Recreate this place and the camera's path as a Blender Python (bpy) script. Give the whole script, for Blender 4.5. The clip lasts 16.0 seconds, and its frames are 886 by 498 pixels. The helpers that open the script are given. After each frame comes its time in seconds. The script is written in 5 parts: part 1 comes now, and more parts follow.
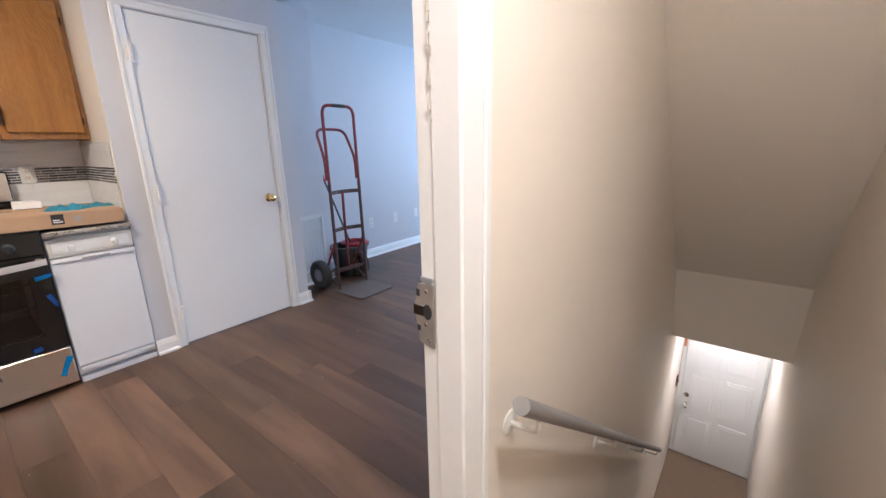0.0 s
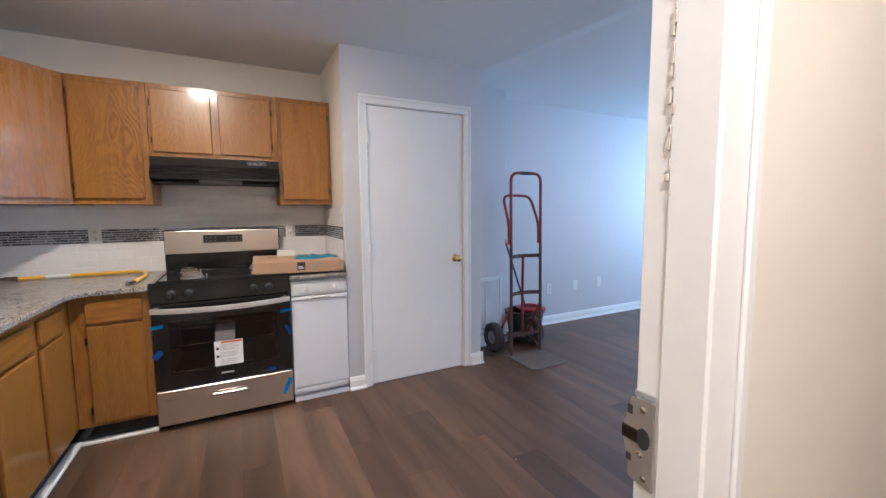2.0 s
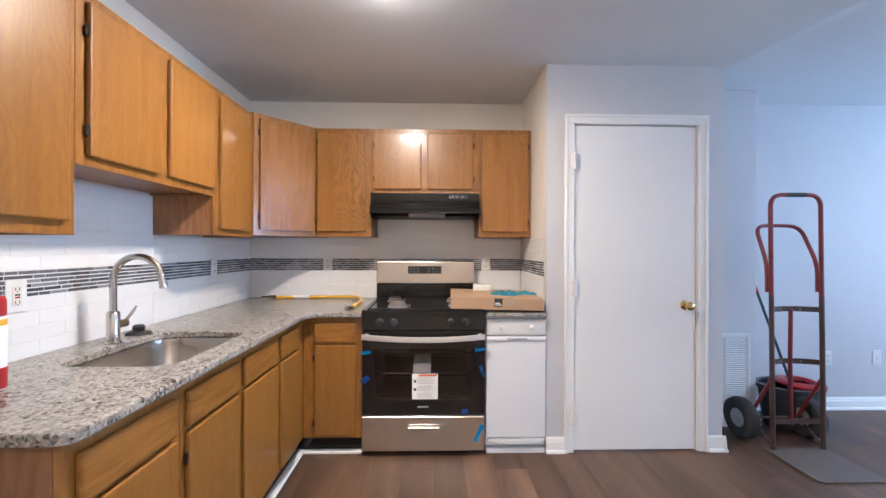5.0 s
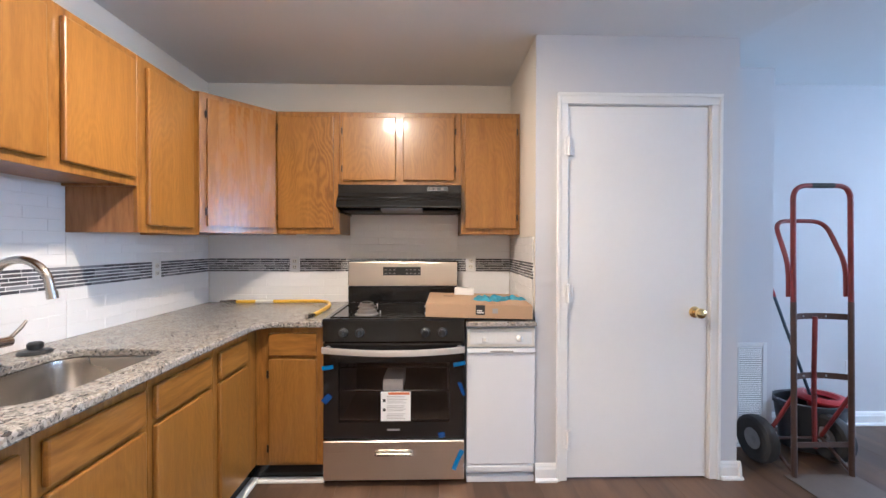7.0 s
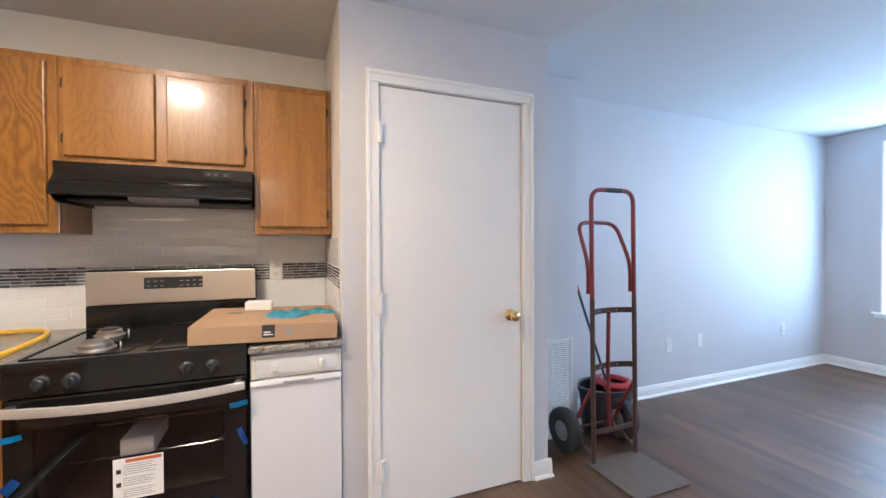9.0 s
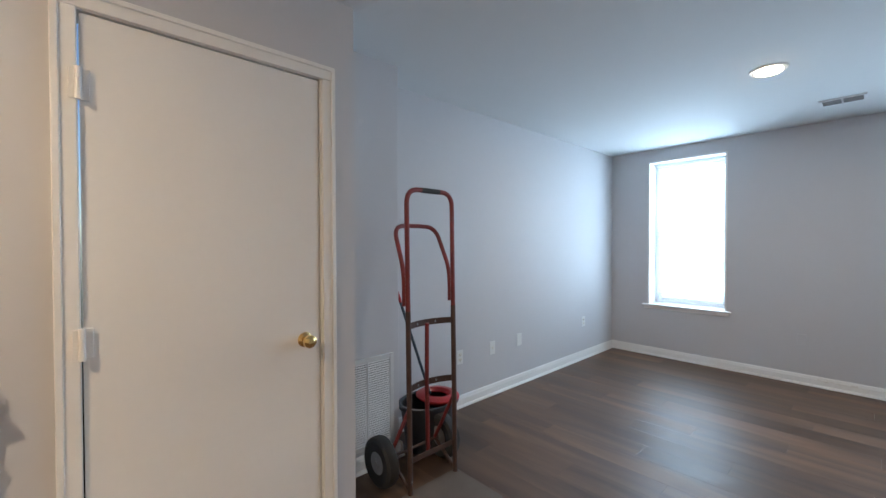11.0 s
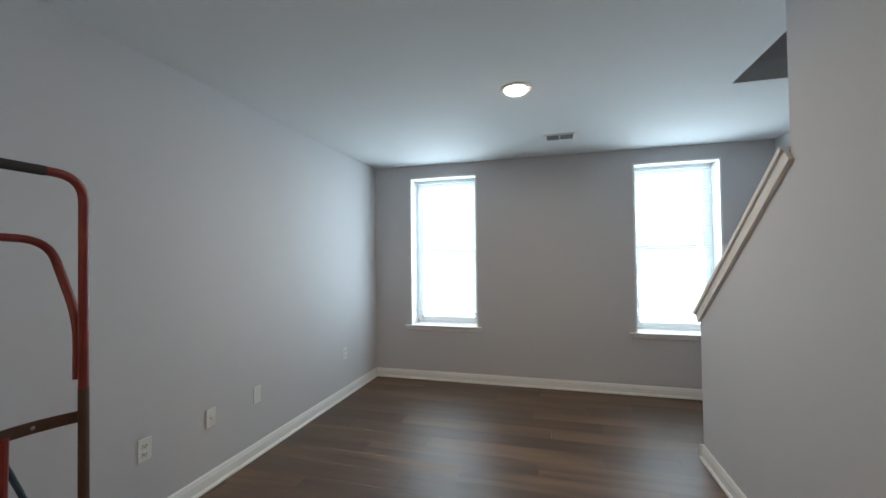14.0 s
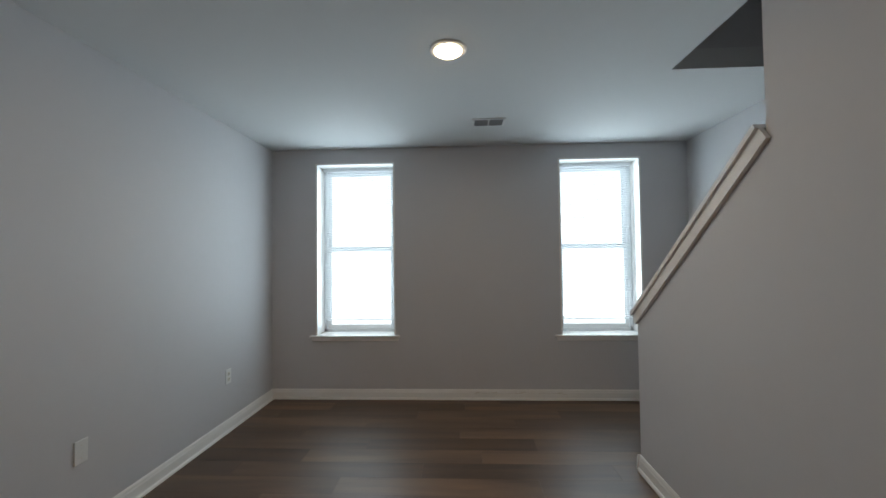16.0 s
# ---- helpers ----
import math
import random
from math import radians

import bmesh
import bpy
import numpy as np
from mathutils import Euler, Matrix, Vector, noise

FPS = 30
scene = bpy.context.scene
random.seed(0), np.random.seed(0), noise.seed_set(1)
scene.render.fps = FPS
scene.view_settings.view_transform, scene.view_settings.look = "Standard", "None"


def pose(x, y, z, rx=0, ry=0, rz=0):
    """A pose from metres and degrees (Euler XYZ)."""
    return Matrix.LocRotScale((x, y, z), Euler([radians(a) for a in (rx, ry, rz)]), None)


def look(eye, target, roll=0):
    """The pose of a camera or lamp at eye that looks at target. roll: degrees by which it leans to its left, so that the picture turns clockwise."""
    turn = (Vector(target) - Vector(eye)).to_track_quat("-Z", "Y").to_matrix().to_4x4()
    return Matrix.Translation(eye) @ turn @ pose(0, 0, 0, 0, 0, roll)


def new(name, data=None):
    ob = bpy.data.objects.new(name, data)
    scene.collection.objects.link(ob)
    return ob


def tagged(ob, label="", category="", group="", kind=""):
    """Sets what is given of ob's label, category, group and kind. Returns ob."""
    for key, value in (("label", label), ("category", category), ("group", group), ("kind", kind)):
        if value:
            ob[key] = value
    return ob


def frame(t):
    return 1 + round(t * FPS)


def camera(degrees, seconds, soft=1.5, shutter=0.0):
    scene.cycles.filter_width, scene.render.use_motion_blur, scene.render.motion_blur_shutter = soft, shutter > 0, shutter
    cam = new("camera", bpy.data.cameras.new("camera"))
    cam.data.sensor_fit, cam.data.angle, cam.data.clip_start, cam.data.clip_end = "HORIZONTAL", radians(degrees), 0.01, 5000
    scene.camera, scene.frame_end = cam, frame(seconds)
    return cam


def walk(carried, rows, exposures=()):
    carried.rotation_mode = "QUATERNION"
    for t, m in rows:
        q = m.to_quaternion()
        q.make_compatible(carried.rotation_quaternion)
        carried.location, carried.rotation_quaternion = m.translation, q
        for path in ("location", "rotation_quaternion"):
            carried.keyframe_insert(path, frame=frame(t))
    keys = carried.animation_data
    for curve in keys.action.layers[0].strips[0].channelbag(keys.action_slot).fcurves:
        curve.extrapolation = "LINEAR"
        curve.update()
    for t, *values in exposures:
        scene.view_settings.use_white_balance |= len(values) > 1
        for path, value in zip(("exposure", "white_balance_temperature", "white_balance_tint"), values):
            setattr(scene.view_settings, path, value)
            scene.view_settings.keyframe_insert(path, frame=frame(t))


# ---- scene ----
cam = camera(96.5, 16.0)
PATH = [
    (0, (-0.683, -2.913, 1.262), (0.84, -1.72, 0.756), -1.2),
    (0.5, (-0.685, -2.894, 1.273), (0.714, -1.526, 0.86), -1.0),
    (1, (-0.677, -2.871, 1.283), (0.574, -1.345, 0.956), -0.8),
    (1.5, (-0.657, -2.84, 1.281), (0.428, -1.178, 1.033), -0.6),
    (2, (-0.65, -2.813, 1.28), (0.252, -1.038, 1.092), -0.5),
    (2.5, (-0.652, -2.781, 1.281), (0.067, -0.919, 1.145), -0.3),
    (3, (-0.658, -2.73, 1.274), (-0.119, -0.806, 1.189), -0.2),
    (3.5, (-0.678, -2.657, 1.26), (-0.294, -0.694, 1.216), 0.1),
    (4, (-0.685, -2.594, 1.267), (-0.448, -0.608, 1.243), 0.1),
    (4.5, (-0.708, -2.528, 1.263), (-0.589, -0.532, 1.255), 0.2),
    (4.7, (-0.708, -2.510, 1.261), (-0.630, -0.512, 1.258), 0.2),
    (6.8, (-0.591, -2.188, 1.270), (-0.599, -0.188, 1.253), 0.1),
    (7, (-0.557, -2.158, 1.275), (-0.511, -0.159, 1.255), 0.1),
    (7.5, (-0.487, -2.076, 1.285), (-0.284, -0.087, 1.263), 0.1),
    (8, (-0.41, -1.995, 1.297), (-0.036, -0.03, 1.269), -0.1),
    (8.5, (-0.334, -1.921, 1.288), (0.221, 0.001, 1.264), -0.1),
    (9, (-0.23, -1.852, 1.292), (0.504, 0.009, 1.264), -0.2),
    (9.5, (-0.103, -1.784, 1.294), (0.805, -0.002, 1.266), -0.4),
    (10, (0.001, -1.726, 1.293), (1.075, -0.039, 1.267), -0.5),
    (10.2, (0.031, -1.715, 1.303), (1.161, -0.065, 1.271), -0.4),
    (12.5, (0.555, -1.552, 1.331), (2.268, -0.519, 1.361), -0.5),
    (13, (0.673, -1.515, 1.337), (2.481, -0.66, 1.376), -0.6),
    (13.5, (0.783, -1.464, 1.34), (2.66, -0.776, 1.387), -0.6),
    (14, (0.895, -1.394, 1.345), (2.823, -0.863, 1.395), -0.6),
    (14.5, (1.006, -1.347, 1.338), (2.967, -0.957, 1.393), -0.6),
    (15, (1.135, -1.314, 1.32), (3.115, -1.039, 1.382), -0.6),
    (15.5, (1.267, -1.278, 1.313), (3.259, -1.103, 1.376), -0.5),
    (16, (1.379, -1.246, 1.318), (3.376, -1.153, 1.373), -0.7),
]
walk(cam, [(t, look(eye, target, roll)) for t, eye, target, roll in PATH],
     [(0, 0.74, 4750, 12), (2, 0.58, 4700, 12), (3, 0.70, 4550, 12), (3.6, 0.78, 4550, 12), (4.6, 0.92, 4650, 12), (7, 1.00, 4850, 12), (9, 0.95, 5000, 11), (10.2, 0.44, 5400, 9), (12.4, 0.10, 6000, 9), (14, -0.32, 6400, 9), (16, -0.90, 6650, 10)])

# ---- world and light ----
world = bpy.data.worlds.new("sky")
scene.world = world
world.use_nodes = True
wn = world.node_tree.nodes
sky = wn.new("ShaderNodeTexSky")
sky.sky_type, sky.sun_disc = "NISHITA", False
sky.sun_elevation, sky.sun_rotation = radians(50), radians(200)
wn["Background"].inputs[1].default_value = 0.12
world.node_tree.links.new(sky.outputs[0], wn["Background"].inputs[0])


def area_lamp(name, m, w, h, watts, colour, shape="RECTANGLE", spread=180):
    data = bpy.data.lights.new(name, "AREA")
    data.shape, data.size, data.size_y, data.energy, data.color = shape, w, h, watts, colour
    data.spread = radians(spread)
    ob = new(name, data)
    ob.matrix_world = m
    return ob


WARM = (1.0, 0.80, 0.58)
DAY = (0.68, 0.875, 1.0)
for y in (-0.2035, -2.5755):
    area_lamp("daylight_lamp", look((5.335, y, 1.47), (0, y, 1.47)), 0.72, 1.52, 18, DAY)
    area_lamp("sky_lamp", look((5.420, y, 1.45), (0, y, 1.45)), 0.70, 1.60, 14, DAY)
area_lamp("kitchen_bulb", look((-0.92, -0.83, 2.366), (-0.92, -0.83, 0)), 0.13, 0.13, 17, (1.0, 0.69, 0.39), "DISK")
area_lamp("living_bulb", look((3.43, -1.19, 2.394), (3.43, -1.19, 0)), 0.13, 0.13, 12, WARM, "DISK")
area_lamp("landing_bulb", look((-0.55, -3.18, 2.38), (-0.55, -3.18, 0)), 0.16, 0.16, 18.5, (1.0, 0.82, 0.60), "DISK")
area_lamp("entry_bulb", look((3.62, -2.93, -0.48), (3.62, -2.93, -3)), 0.2, 0.2, 4.6, (1.0, 0.86, 0.70), "DISK")


# ---- materials ----
def mat(name, colour, rough=0.5, metal=0.0, var=0.12, scale=6.0, stretch=(1, 1, 1), bump=0.0, bscale=60.0, coat=0.0, fine=0.06, rnd=0.0, spec=0.5):
    """A surface with two scales of tone, a fine relief and, where asked, a tone of its own for each object."""
    m = bpy.data.materials.new(name)
    m.use_nodes = True
    nt = m.node_tree
    n, l = nt.nodes, nt.links
    b = n["Principled BSDF"]
    b.inputs["Roughness"].default_value, b.inputs["Metallic"].default_value = rough, metal
    b.inputs["Coat Weight"].default_value, b.inputs["Coat Roughness"].default_value = coat, 0.12
    b.inputs["Specular IOR Level"].default_value = spec
    tc, mp = n.new("ShaderNodeTexCoord"), n.new("ShaderNodeMapping")
    mp.inputs["Scale"].default_value = stretch
    l.new(tc.outputs["Object"], mp.inputs["Vector"])
    big, small = n.new("ShaderNodeTexNoise"), n.new("ShaderNodeTexNoise")
    big.inputs["Scale"].default_value, big.inputs["Detail"].default_value = scale, 4
    small.inputs["Scale"].default_value, small.inputs["Detail"].default_value = scale * 14, 3
    for t in (big, small):
        l.new(mp.outputs[0], t.inputs["Vector"])
    val = n.new("ShaderNodeMath")
    val.operation = "MULTIPLY_ADD"
    val.inputs[1].default_value, val.inputs[2].default_value = 2 * var, 1 - var
    l.new(big.outputs[0], val.inputs[0])
    val2 = n.new("ShaderNodeMath")
    val2.operation = "MULTIPLY_ADD"
    val2.inputs[1].default_value = 2 * fine
    l.new(small.outputs[0], val2.inputs[0])
    l.new(val.outputs[0], val2.inputs[2])
    last = val2
    if rnd:
        oi, v3 = n.new("ShaderNodeObjectInfo"), n.new("ShaderNodeMath")
        v3.operation = "MULTIPLY_ADD"
        v3.inputs[1].default_value = rnd
        l.new(oi.outputs["Random"], v3.inputs[0])
        l.new(val2.outputs[0], v3.inputs[2])
        last = v3
    hsv = n.new("ShaderNodeHueSaturation")
    hsv.inputs["Color"].default_value = (*colour, 1)
    l.new(last.outputs[0], hsv.inputs["Value"])
    l.new(hsv.outputs[0], b.inputs["Base Color"])
    rr = n.new("ShaderNodeMath")
    rr.operation = "MULTIPLY_ADD"
    rr.inputs[1].default_value, rr.inputs[2].default_value = 0.12, max(rough - 0.06, 0.02)
    l.new(big.outputs[0], rr.inputs[0])
    l.new(rr.outputs[0], b.inputs["Roughness"])
    if bump:
        t, bp = n.new("ShaderNodeTexNoise"), n.new("ShaderNodeBump")
        t.inputs["Scale"].default_value, t.inputs["Detail"].default_value = bscale, 4
        bp.inputs["Strength"].default_value, bp.inputs["Distance"].default_value = bump, 0.002
        l.new(mp.outputs[0], t.inputs["Vector"])
        l.new(t.outputs[0], bp.inputs["Height"])
        l.new(bp.outputs[0], b.inputs["Normal"])
    return m


def wood(name, dark, light, along, rough=0.3, coat=0.3, tone=0.35, grain=1.0, rings_w=0.075, pores_w=0.30, lo=0.36, hi=0.94, freq=120.0):
    """Sawn wood: rings and pores drawn out along one axis."""
    m = bpy.data.materials.new(name)
    m.use_nodes = True
    n, l = m.node_tree.nodes, m.node_tree.links
    b = n["Principled BSDF"]
    tc, mp, oi, add = n.new("ShaderNodeTexCoord"), n.new("ShaderNodeMapping"), n.new("ShaderNodeObjectInfo"), n.new("ShaderNodeVectorMath")
    sc = [1.0, 1.0, 1.0]
    sc["xyz".index(along)] = 0.16 if freq > 50 else 0.10
    mp.inputs["Scale"].default_value = sc
    vr = n.new("ShaderNodeMath")
    vr.operation = "MULTIPLY"
    vr.inputs[1].default_value = 17.0
    l.new(oi.outputs["Random"], vr.inputs[0])
    add.operation = "ADD"
    l.new(tc.outputs["Object"], add.inputs[0])
    l.new(vr.outputs[0], add.inputs[1])
    l.new(add.outputs[0], mp.inputs["Vector"])
    big, rings, pores = n.new("ShaderNodeTexNoise"), n.new("ShaderNodeTexNoise"), n.new("ShaderNodeTexNoise")
    big.inputs["Scale"].default_value, big.inputs["Detail"].default_value = (3.2, 1) if freq > 50 else (5.0, 2)
    rings.inputs["Scale"].default_value, rings.inputs["Detail"].default_value, rings.inputs["Distortion"].default_value = (44.0 if freq > 50 else 16.0 * grain), 4, (0.6 if freq > 50 else 1.2)
    pores.inputs["Scale"].default_value, pores.inputs["Detail"].default_value = 160.0, 2
    for t in (big, rings, pores):
        l.new(mp.outputs[0], t.inputs["Vector"])
    sine = n.new("ShaderNodeMath")
    sine.operation = "MULTIPLY"
    sine.inputs[1].default_value = freq
    l.new(big.outputs[0], sine.inputs[0])
    s2 = n.new("ShaderNodeMath")
    s2.operation = "SINE"
    l.new(sine.outputs[0], s2.inputs[0])
    mixa = n.new("ShaderNodeMath")
    mixa.operation = "MULTIPLY_ADD"
    mixa.inputs[1].default_value = rings_w
    l.new(s2.outputs[0], mixa.inputs[0])
    l.new(rings.outputs[0], mixa.inputs[2])
    mixb = n.new("ShaderNodeMath")
    mixb.operation = "MULTIPLY_ADD"
    mixb.inputs[1].default_value = pores_w
    l.new(pores.outputs[0], mixb.inputs[0])
    l.new(mixa.outputs[0], mixb.inputs[2])
    ramp = n.new("ShaderNodeValToRGB")
    ramp.color_ramp.elements[0].position, ramp.color_ramp.elements[1].position = lo, hi
    ramp.color_ramp.elements[0].color, ramp.color_ramp.elements[1].color = (*dark, 1), (*light, 1)
    l.new(mixb.outputs[0], ramp.inputs[0])
    hsv, v = n.new("ShaderNodeHueSaturation"), n.new("ShaderNodeMath")
    v.operation = "MULTIPLY_ADD"
    v.inputs[1].default_value, v.inputs[2].default_value = tone, 1 - tone / 2
    l.new(oi.outputs["Random"], v.inputs[0])
    l.new(v.outputs[0], hsv.inputs["Value"])
    l.new(ramp.outputs[0], hsv.inputs["Color"])
    l.new(hsv.outputs[0], b.inputs["Base Color"])
    b.inputs["Coat Weight"].default_value, b.inputs["Coat Roughness"].default_value = coat, 0.10
    rg = n.new("ShaderNodeMath")
    rg.operation = "MULTIPLY_ADD"
    rg.inputs[1].default_value, rg.inputs[2].default_value = 0.22, rough - 0.08
    l.new(rings.outputs[0], rg.inputs[0])
    l.new(rg.outputs[0], b.inputs["Roughness"])
    bp = n.new("ShaderNodeBump")
    bp.inputs["Strength"].default_value, bp.inputs["Distance"].default_value = 0.12, 0.001
    l.new(mixb.outputs[0], bp.inputs["Height"])
    l.new(bp.outputs[0], b.inputs["Normal"])
    return m


def cathedral(name, dark, light, across, rough=0.34, coat=0.45, coat_rough=0.10, tone=0.14, strength=0.20):
    """Plain-sawn oak: nested arches up the middle of each board, streaks and fine open pores."""
    m = bpy.data.materials.new(name)
    m.use_nodes = True
    n, l = m.node_tree.nodes, m.node_tree.links
    b = n["Principled BSDF"]

    def calc(op, a, c=None, d=None):
        x = n.new("ShaderNodeMath")
        x.operation = op
        for k, v in enumerate((a, c, d)):
            if v is None:
                continue
            if isinstance(v, (int, float)):
                x.inputs[k].default_value = v
            else:
                l.new(v, x.inputs[k])
        return x.outputs[0]

    tc, oi = n.new("ShaderNodeTexCoord"), n.new("ShaderNodeObjectInfo")
    rand = oi.outputs["Random"]
    gen, obj = n.new("ShaderNodeSeparateXYZ"), n.new("ShaderNodeSeparateXYZ")
    l.new(tc.outputs["Generated"], gen.inputs[0])
    l.new(tc.outputs["Object"], obj.inputs[0])
    shift = n.new("ShaderNodeVectorMath")
    shift.operation = "ADD"
    l.new(tc.outputs["Object"], shift.inputs[0])
    l.new(calc("MULTIPLY", rand, 17.0), shift.inputs[1])

    def tex(scale, detail, squash, distortion=0.0):
        mp, t = n.new("ShaderNodeMapping"), n.new("ShaderNodeTexNoise")
        mp.inputs["Scale"].default_value = (1, 1, squash)
        l.new(shift.outputs[0], mp.inputs["Vector"])
        l.new(mp.outputs[0], t.inputs["Vector"])
        t.inputs["Scale"].default_value, t.inputs["Detail"].default_value, t.inputs["Distortion"].default_value = scale, detail, distortion
        return t.outputs[0]

    warp, streak, pores, patch = tex(5.0, 2, 0.45), tex(26.0, 4, 0.07, 0.5), tex(210.0, 2, 0.10), tex(3.0, 1, 0.6)
    u = calc("MULTIPLY_ADD", gen.outputs["XY".index(across.upper())], 0.36, -0.18)
    u = calc("ADD", u, calc("MULTIPLY_ADD", rand, 0.16, -0.08))
    u = calc("SQRT", calc("MULTIPLY_ADD", u, u, 0.0016))
    f = calc("MULTIPLY_ADD", obj.outputs["Z"], 0.15, u)
    f = calc("MULTIPLY_ADD", warp, 0.30, f)
    f = calc("MULTIPLY_ADD", tex(38.0, 3, 0.25), 0.035, f)
    ring = calc("MULTIPLY_ADD", calc("SINE", calc("MULTIPLY", f, 300.0)), 0.5, 0.5)
    ring = calc("MULTIPLY", ring, calc("MULTIPLY_ADD", patch, 1.5, -0.30))
    v = calc("MULTIPLY_ADD", ring, -strength, calc("MULTIPLY_ADD", streak, 0.55, 0.42))
    v = calc("MULTIPLY_ADD", pores, 0.30, calc("ADD", v, -0.15))
    ramp = n.new("ShaderNodeValToRGB")
    ramp.color_ramp.elements[0].position, ramp.color_ramp.elements[1].position = 0.22, 0.88
    ramp.color_ramp.elements[0].color, ramp.color_ramp.elements[1].color = (*dark, 1), (*light, 1)
    l.new(v, ramp.inputs[0])
    hsv = n.new("ShaderNodeHueSaturation")
    l.new(calc("MULTIPLY_ADD", rand, tone, 1 - tone / 2), hsv.inputs["Value"])
    l.new(ramp.outputs[0], hsv.inputs["Color"])
    l.new(hsv.outputs[0], b.inputs["Base Color"])
    l.new(calc("MULTIPLY_ADD", streak, 0.2, rough - 0.1), b.inputs["Roughness"])
    b.inputs["Coat Weight"].default_value, b.inputs["Coat Roughness"].default_value = coat, coat_rough
    bp = n.new("ShaderNodeBump")
    bp.inputs["Strength"].default_value, bp.inputs["Distance"].default_value = 0.16, 0.001
    l.new(v, bp.inputs["Height"])
    l.new(bp.outputs[0], b.inputs["Normal"])
    l.new(bp.outputs[0], b.inputs["Coat Normal"])
    return m


def granite_mat():
    m = bpy.data.materials.new("granite")
    m.use_nodes = True
    n, l = m.node_tree.nodes, m.node_tree.links
    b = n["Principled BSDF"]
    tc = n.new("ShaderNodeTexCoord")
    cells, cells2, cloud = n.new("ShaderNodeTexVoronoi"), n.new("ShaderNodeTexVoronoi"), n.new("ShaderNodeTexNoise")
    cells.inputs["Scale"].default_value, cells2.inputs["Scale"].default_value = 125.0, 300.0
    cloud.inputs["Scale"].default_value, cloud.inputs["Detail"].default_value = 22.0, 5
    for t in (cells, cells2, cloud):
        l.new(tc.outputs["Object"], t.inputs["Vector"])
    r1, r2, r3 = n.new("ShaderNodeValToRGB"), n.new("ShaderNodeValToRGB"), n.new("ShaderNodeValToRGB")
    sep, sep2 = n.new("ShaderNodeSeparateColor"), n.new("ShaderNodeSeparateColor")
    l.new(cells.outputs["Color"], sep.inputs[0])
    l.new(cells2.outputs["Color"], sep2.inputs[0])
    l.new(sep.outputs[0], r1.inputs[0])
    l.new(sep2.outputs[0], r2.inputs[0])
    l.new(cloud.outputs[0], r3.inputs[0])
    r1.color_ramp.interpolation = r2.color_ramp.interpolation = "CONSTANT"
    e = r1.color_ramp.elements
    e[0].color, e[1].position, e[1].color = (0.055, 0.05, 0.048, 1), 0.17, (0.19, 0.175, 0.155, 1)
    for p, c in ((0.36, (0.28, 0.255, 0.22, 1)), (0.66, (0.39, 0.365, 0.33, 1)), (0.88, (0.30, 0.25, 0.20, 1))):
        x = e.new(p)
        x.color = c
    e = r2.color_ramp.elements
    e[0].color, e[1].position, e[1].color = (0.09, 0.088, 0.09, 1), 0.22, (0.44, 0.42, 0.39, 1)
    r3.color_ramp.elements[0].position, r3.color_ramp.elements[1].position = 0.40, 0.62
    mix, mix2 = n.new("ShaderNodeMix"), n.new("ShaderNodeMix")
    mix.data_type = mix2.data_type = "RGBA"
    mix.inputs[0].default_value = 0.5
    l.new(r1.outputs[0], mix.inputs[6])
    l.new(r2.outputs[0], mix.inputs[7])
    l.new(r3.outputs[0], mix2.inputs[0])
    l.new(mix.outputs[2], mix2.inputs[6])
    l.new(r1.outputs[0], mix2.inputs[7])
    l.new(mix2.outputs[2], b.inputs["Base Color"])
    b.inputs["Roughness"].default_value = 0.22
    return m


def thin_slat_mat():
    """Thin white vinyl that lets part of the daylight through."""
    m = mat("white_blind_slat", (0.80, 0.81, 0.82), 0.45, var=0.02)
    n, l = m.node_tree.nodes, m.node_tree.links
    tr, mix = n.new("ShaderNodeBsdfTranslucent"), n.new("ShaderNodeMixShader")
    tr.inputs["Color"].default_value = (0.85, 0.87, 0.88, 1)
    mix.inputs[0].default_value = 0.5
    l.new(n["Principled BSDF"].outputs[0], mix.inputs[1])
    l.new(tr.outputs[0], mix.inputs[2])
    l.new(mix.outputs[0], n["Material Output"].inputs["Surface"])
    return m


def mosaic_mat():
    m = mat("mosaic_glass", (0.2, 0.2, 0.21), 0.15)
    n, l = m.node_tree.nodes, m.node_tree.links
    g, r = n.new("ShaderNodeNewGeometry"), n.new("ShaderNodeValToRGB")
    r.color_ramp.interpolation = "CONSTANT"
    e = r.color_ramp.elements
    e[0].color, e[1].position, e[1].color = (0.075, 0.075, 0.085, 1), 0.3, (0.15, 0.15, 0.165, 1)
    for p, c in ((0.6, (0.11, 0.105, 0.11, 1)), (0.82, (0.27, 0.27, 0.29, 1))):
        x = e.new(p)
        x.color = c
    l.new(g.outputs["Random Per Island"], r.inputs[0])
    l.new(r.outputs[0], n["Principled BSDF"].inputs["Base Color"])
    return m


def glow(name, colour, strength):
    m = bpy.data.materials.new(name)
    m.use_nodes = True
    b = m.node_tree.nodes["Principled BSDF"]
    b.inputs["Base Color"].default_value = (0.8, 0.8, 0.8, 1)
    b.inputs["Emission Color"].default_value, b.inputs["Emission Strength"].default_value = (*colour, 1), strength
    return m


def glass_mat(name, colour=(1, 1, 1), rough=0.0, ior=1.1):
    m = bpy.data.materials.new(name)
    m.use_nodes = True
    b = m.node_tree.nodes["Principled BSDF"]
    b.inputs["Base Color"].default_value = (*colour, 1)
    b.inputs["Transmission Weight"].default_value, b.inputs["Roughness"].default_value, b.inputs["IOR"].default_value = 1.0, rough, ior
    return m


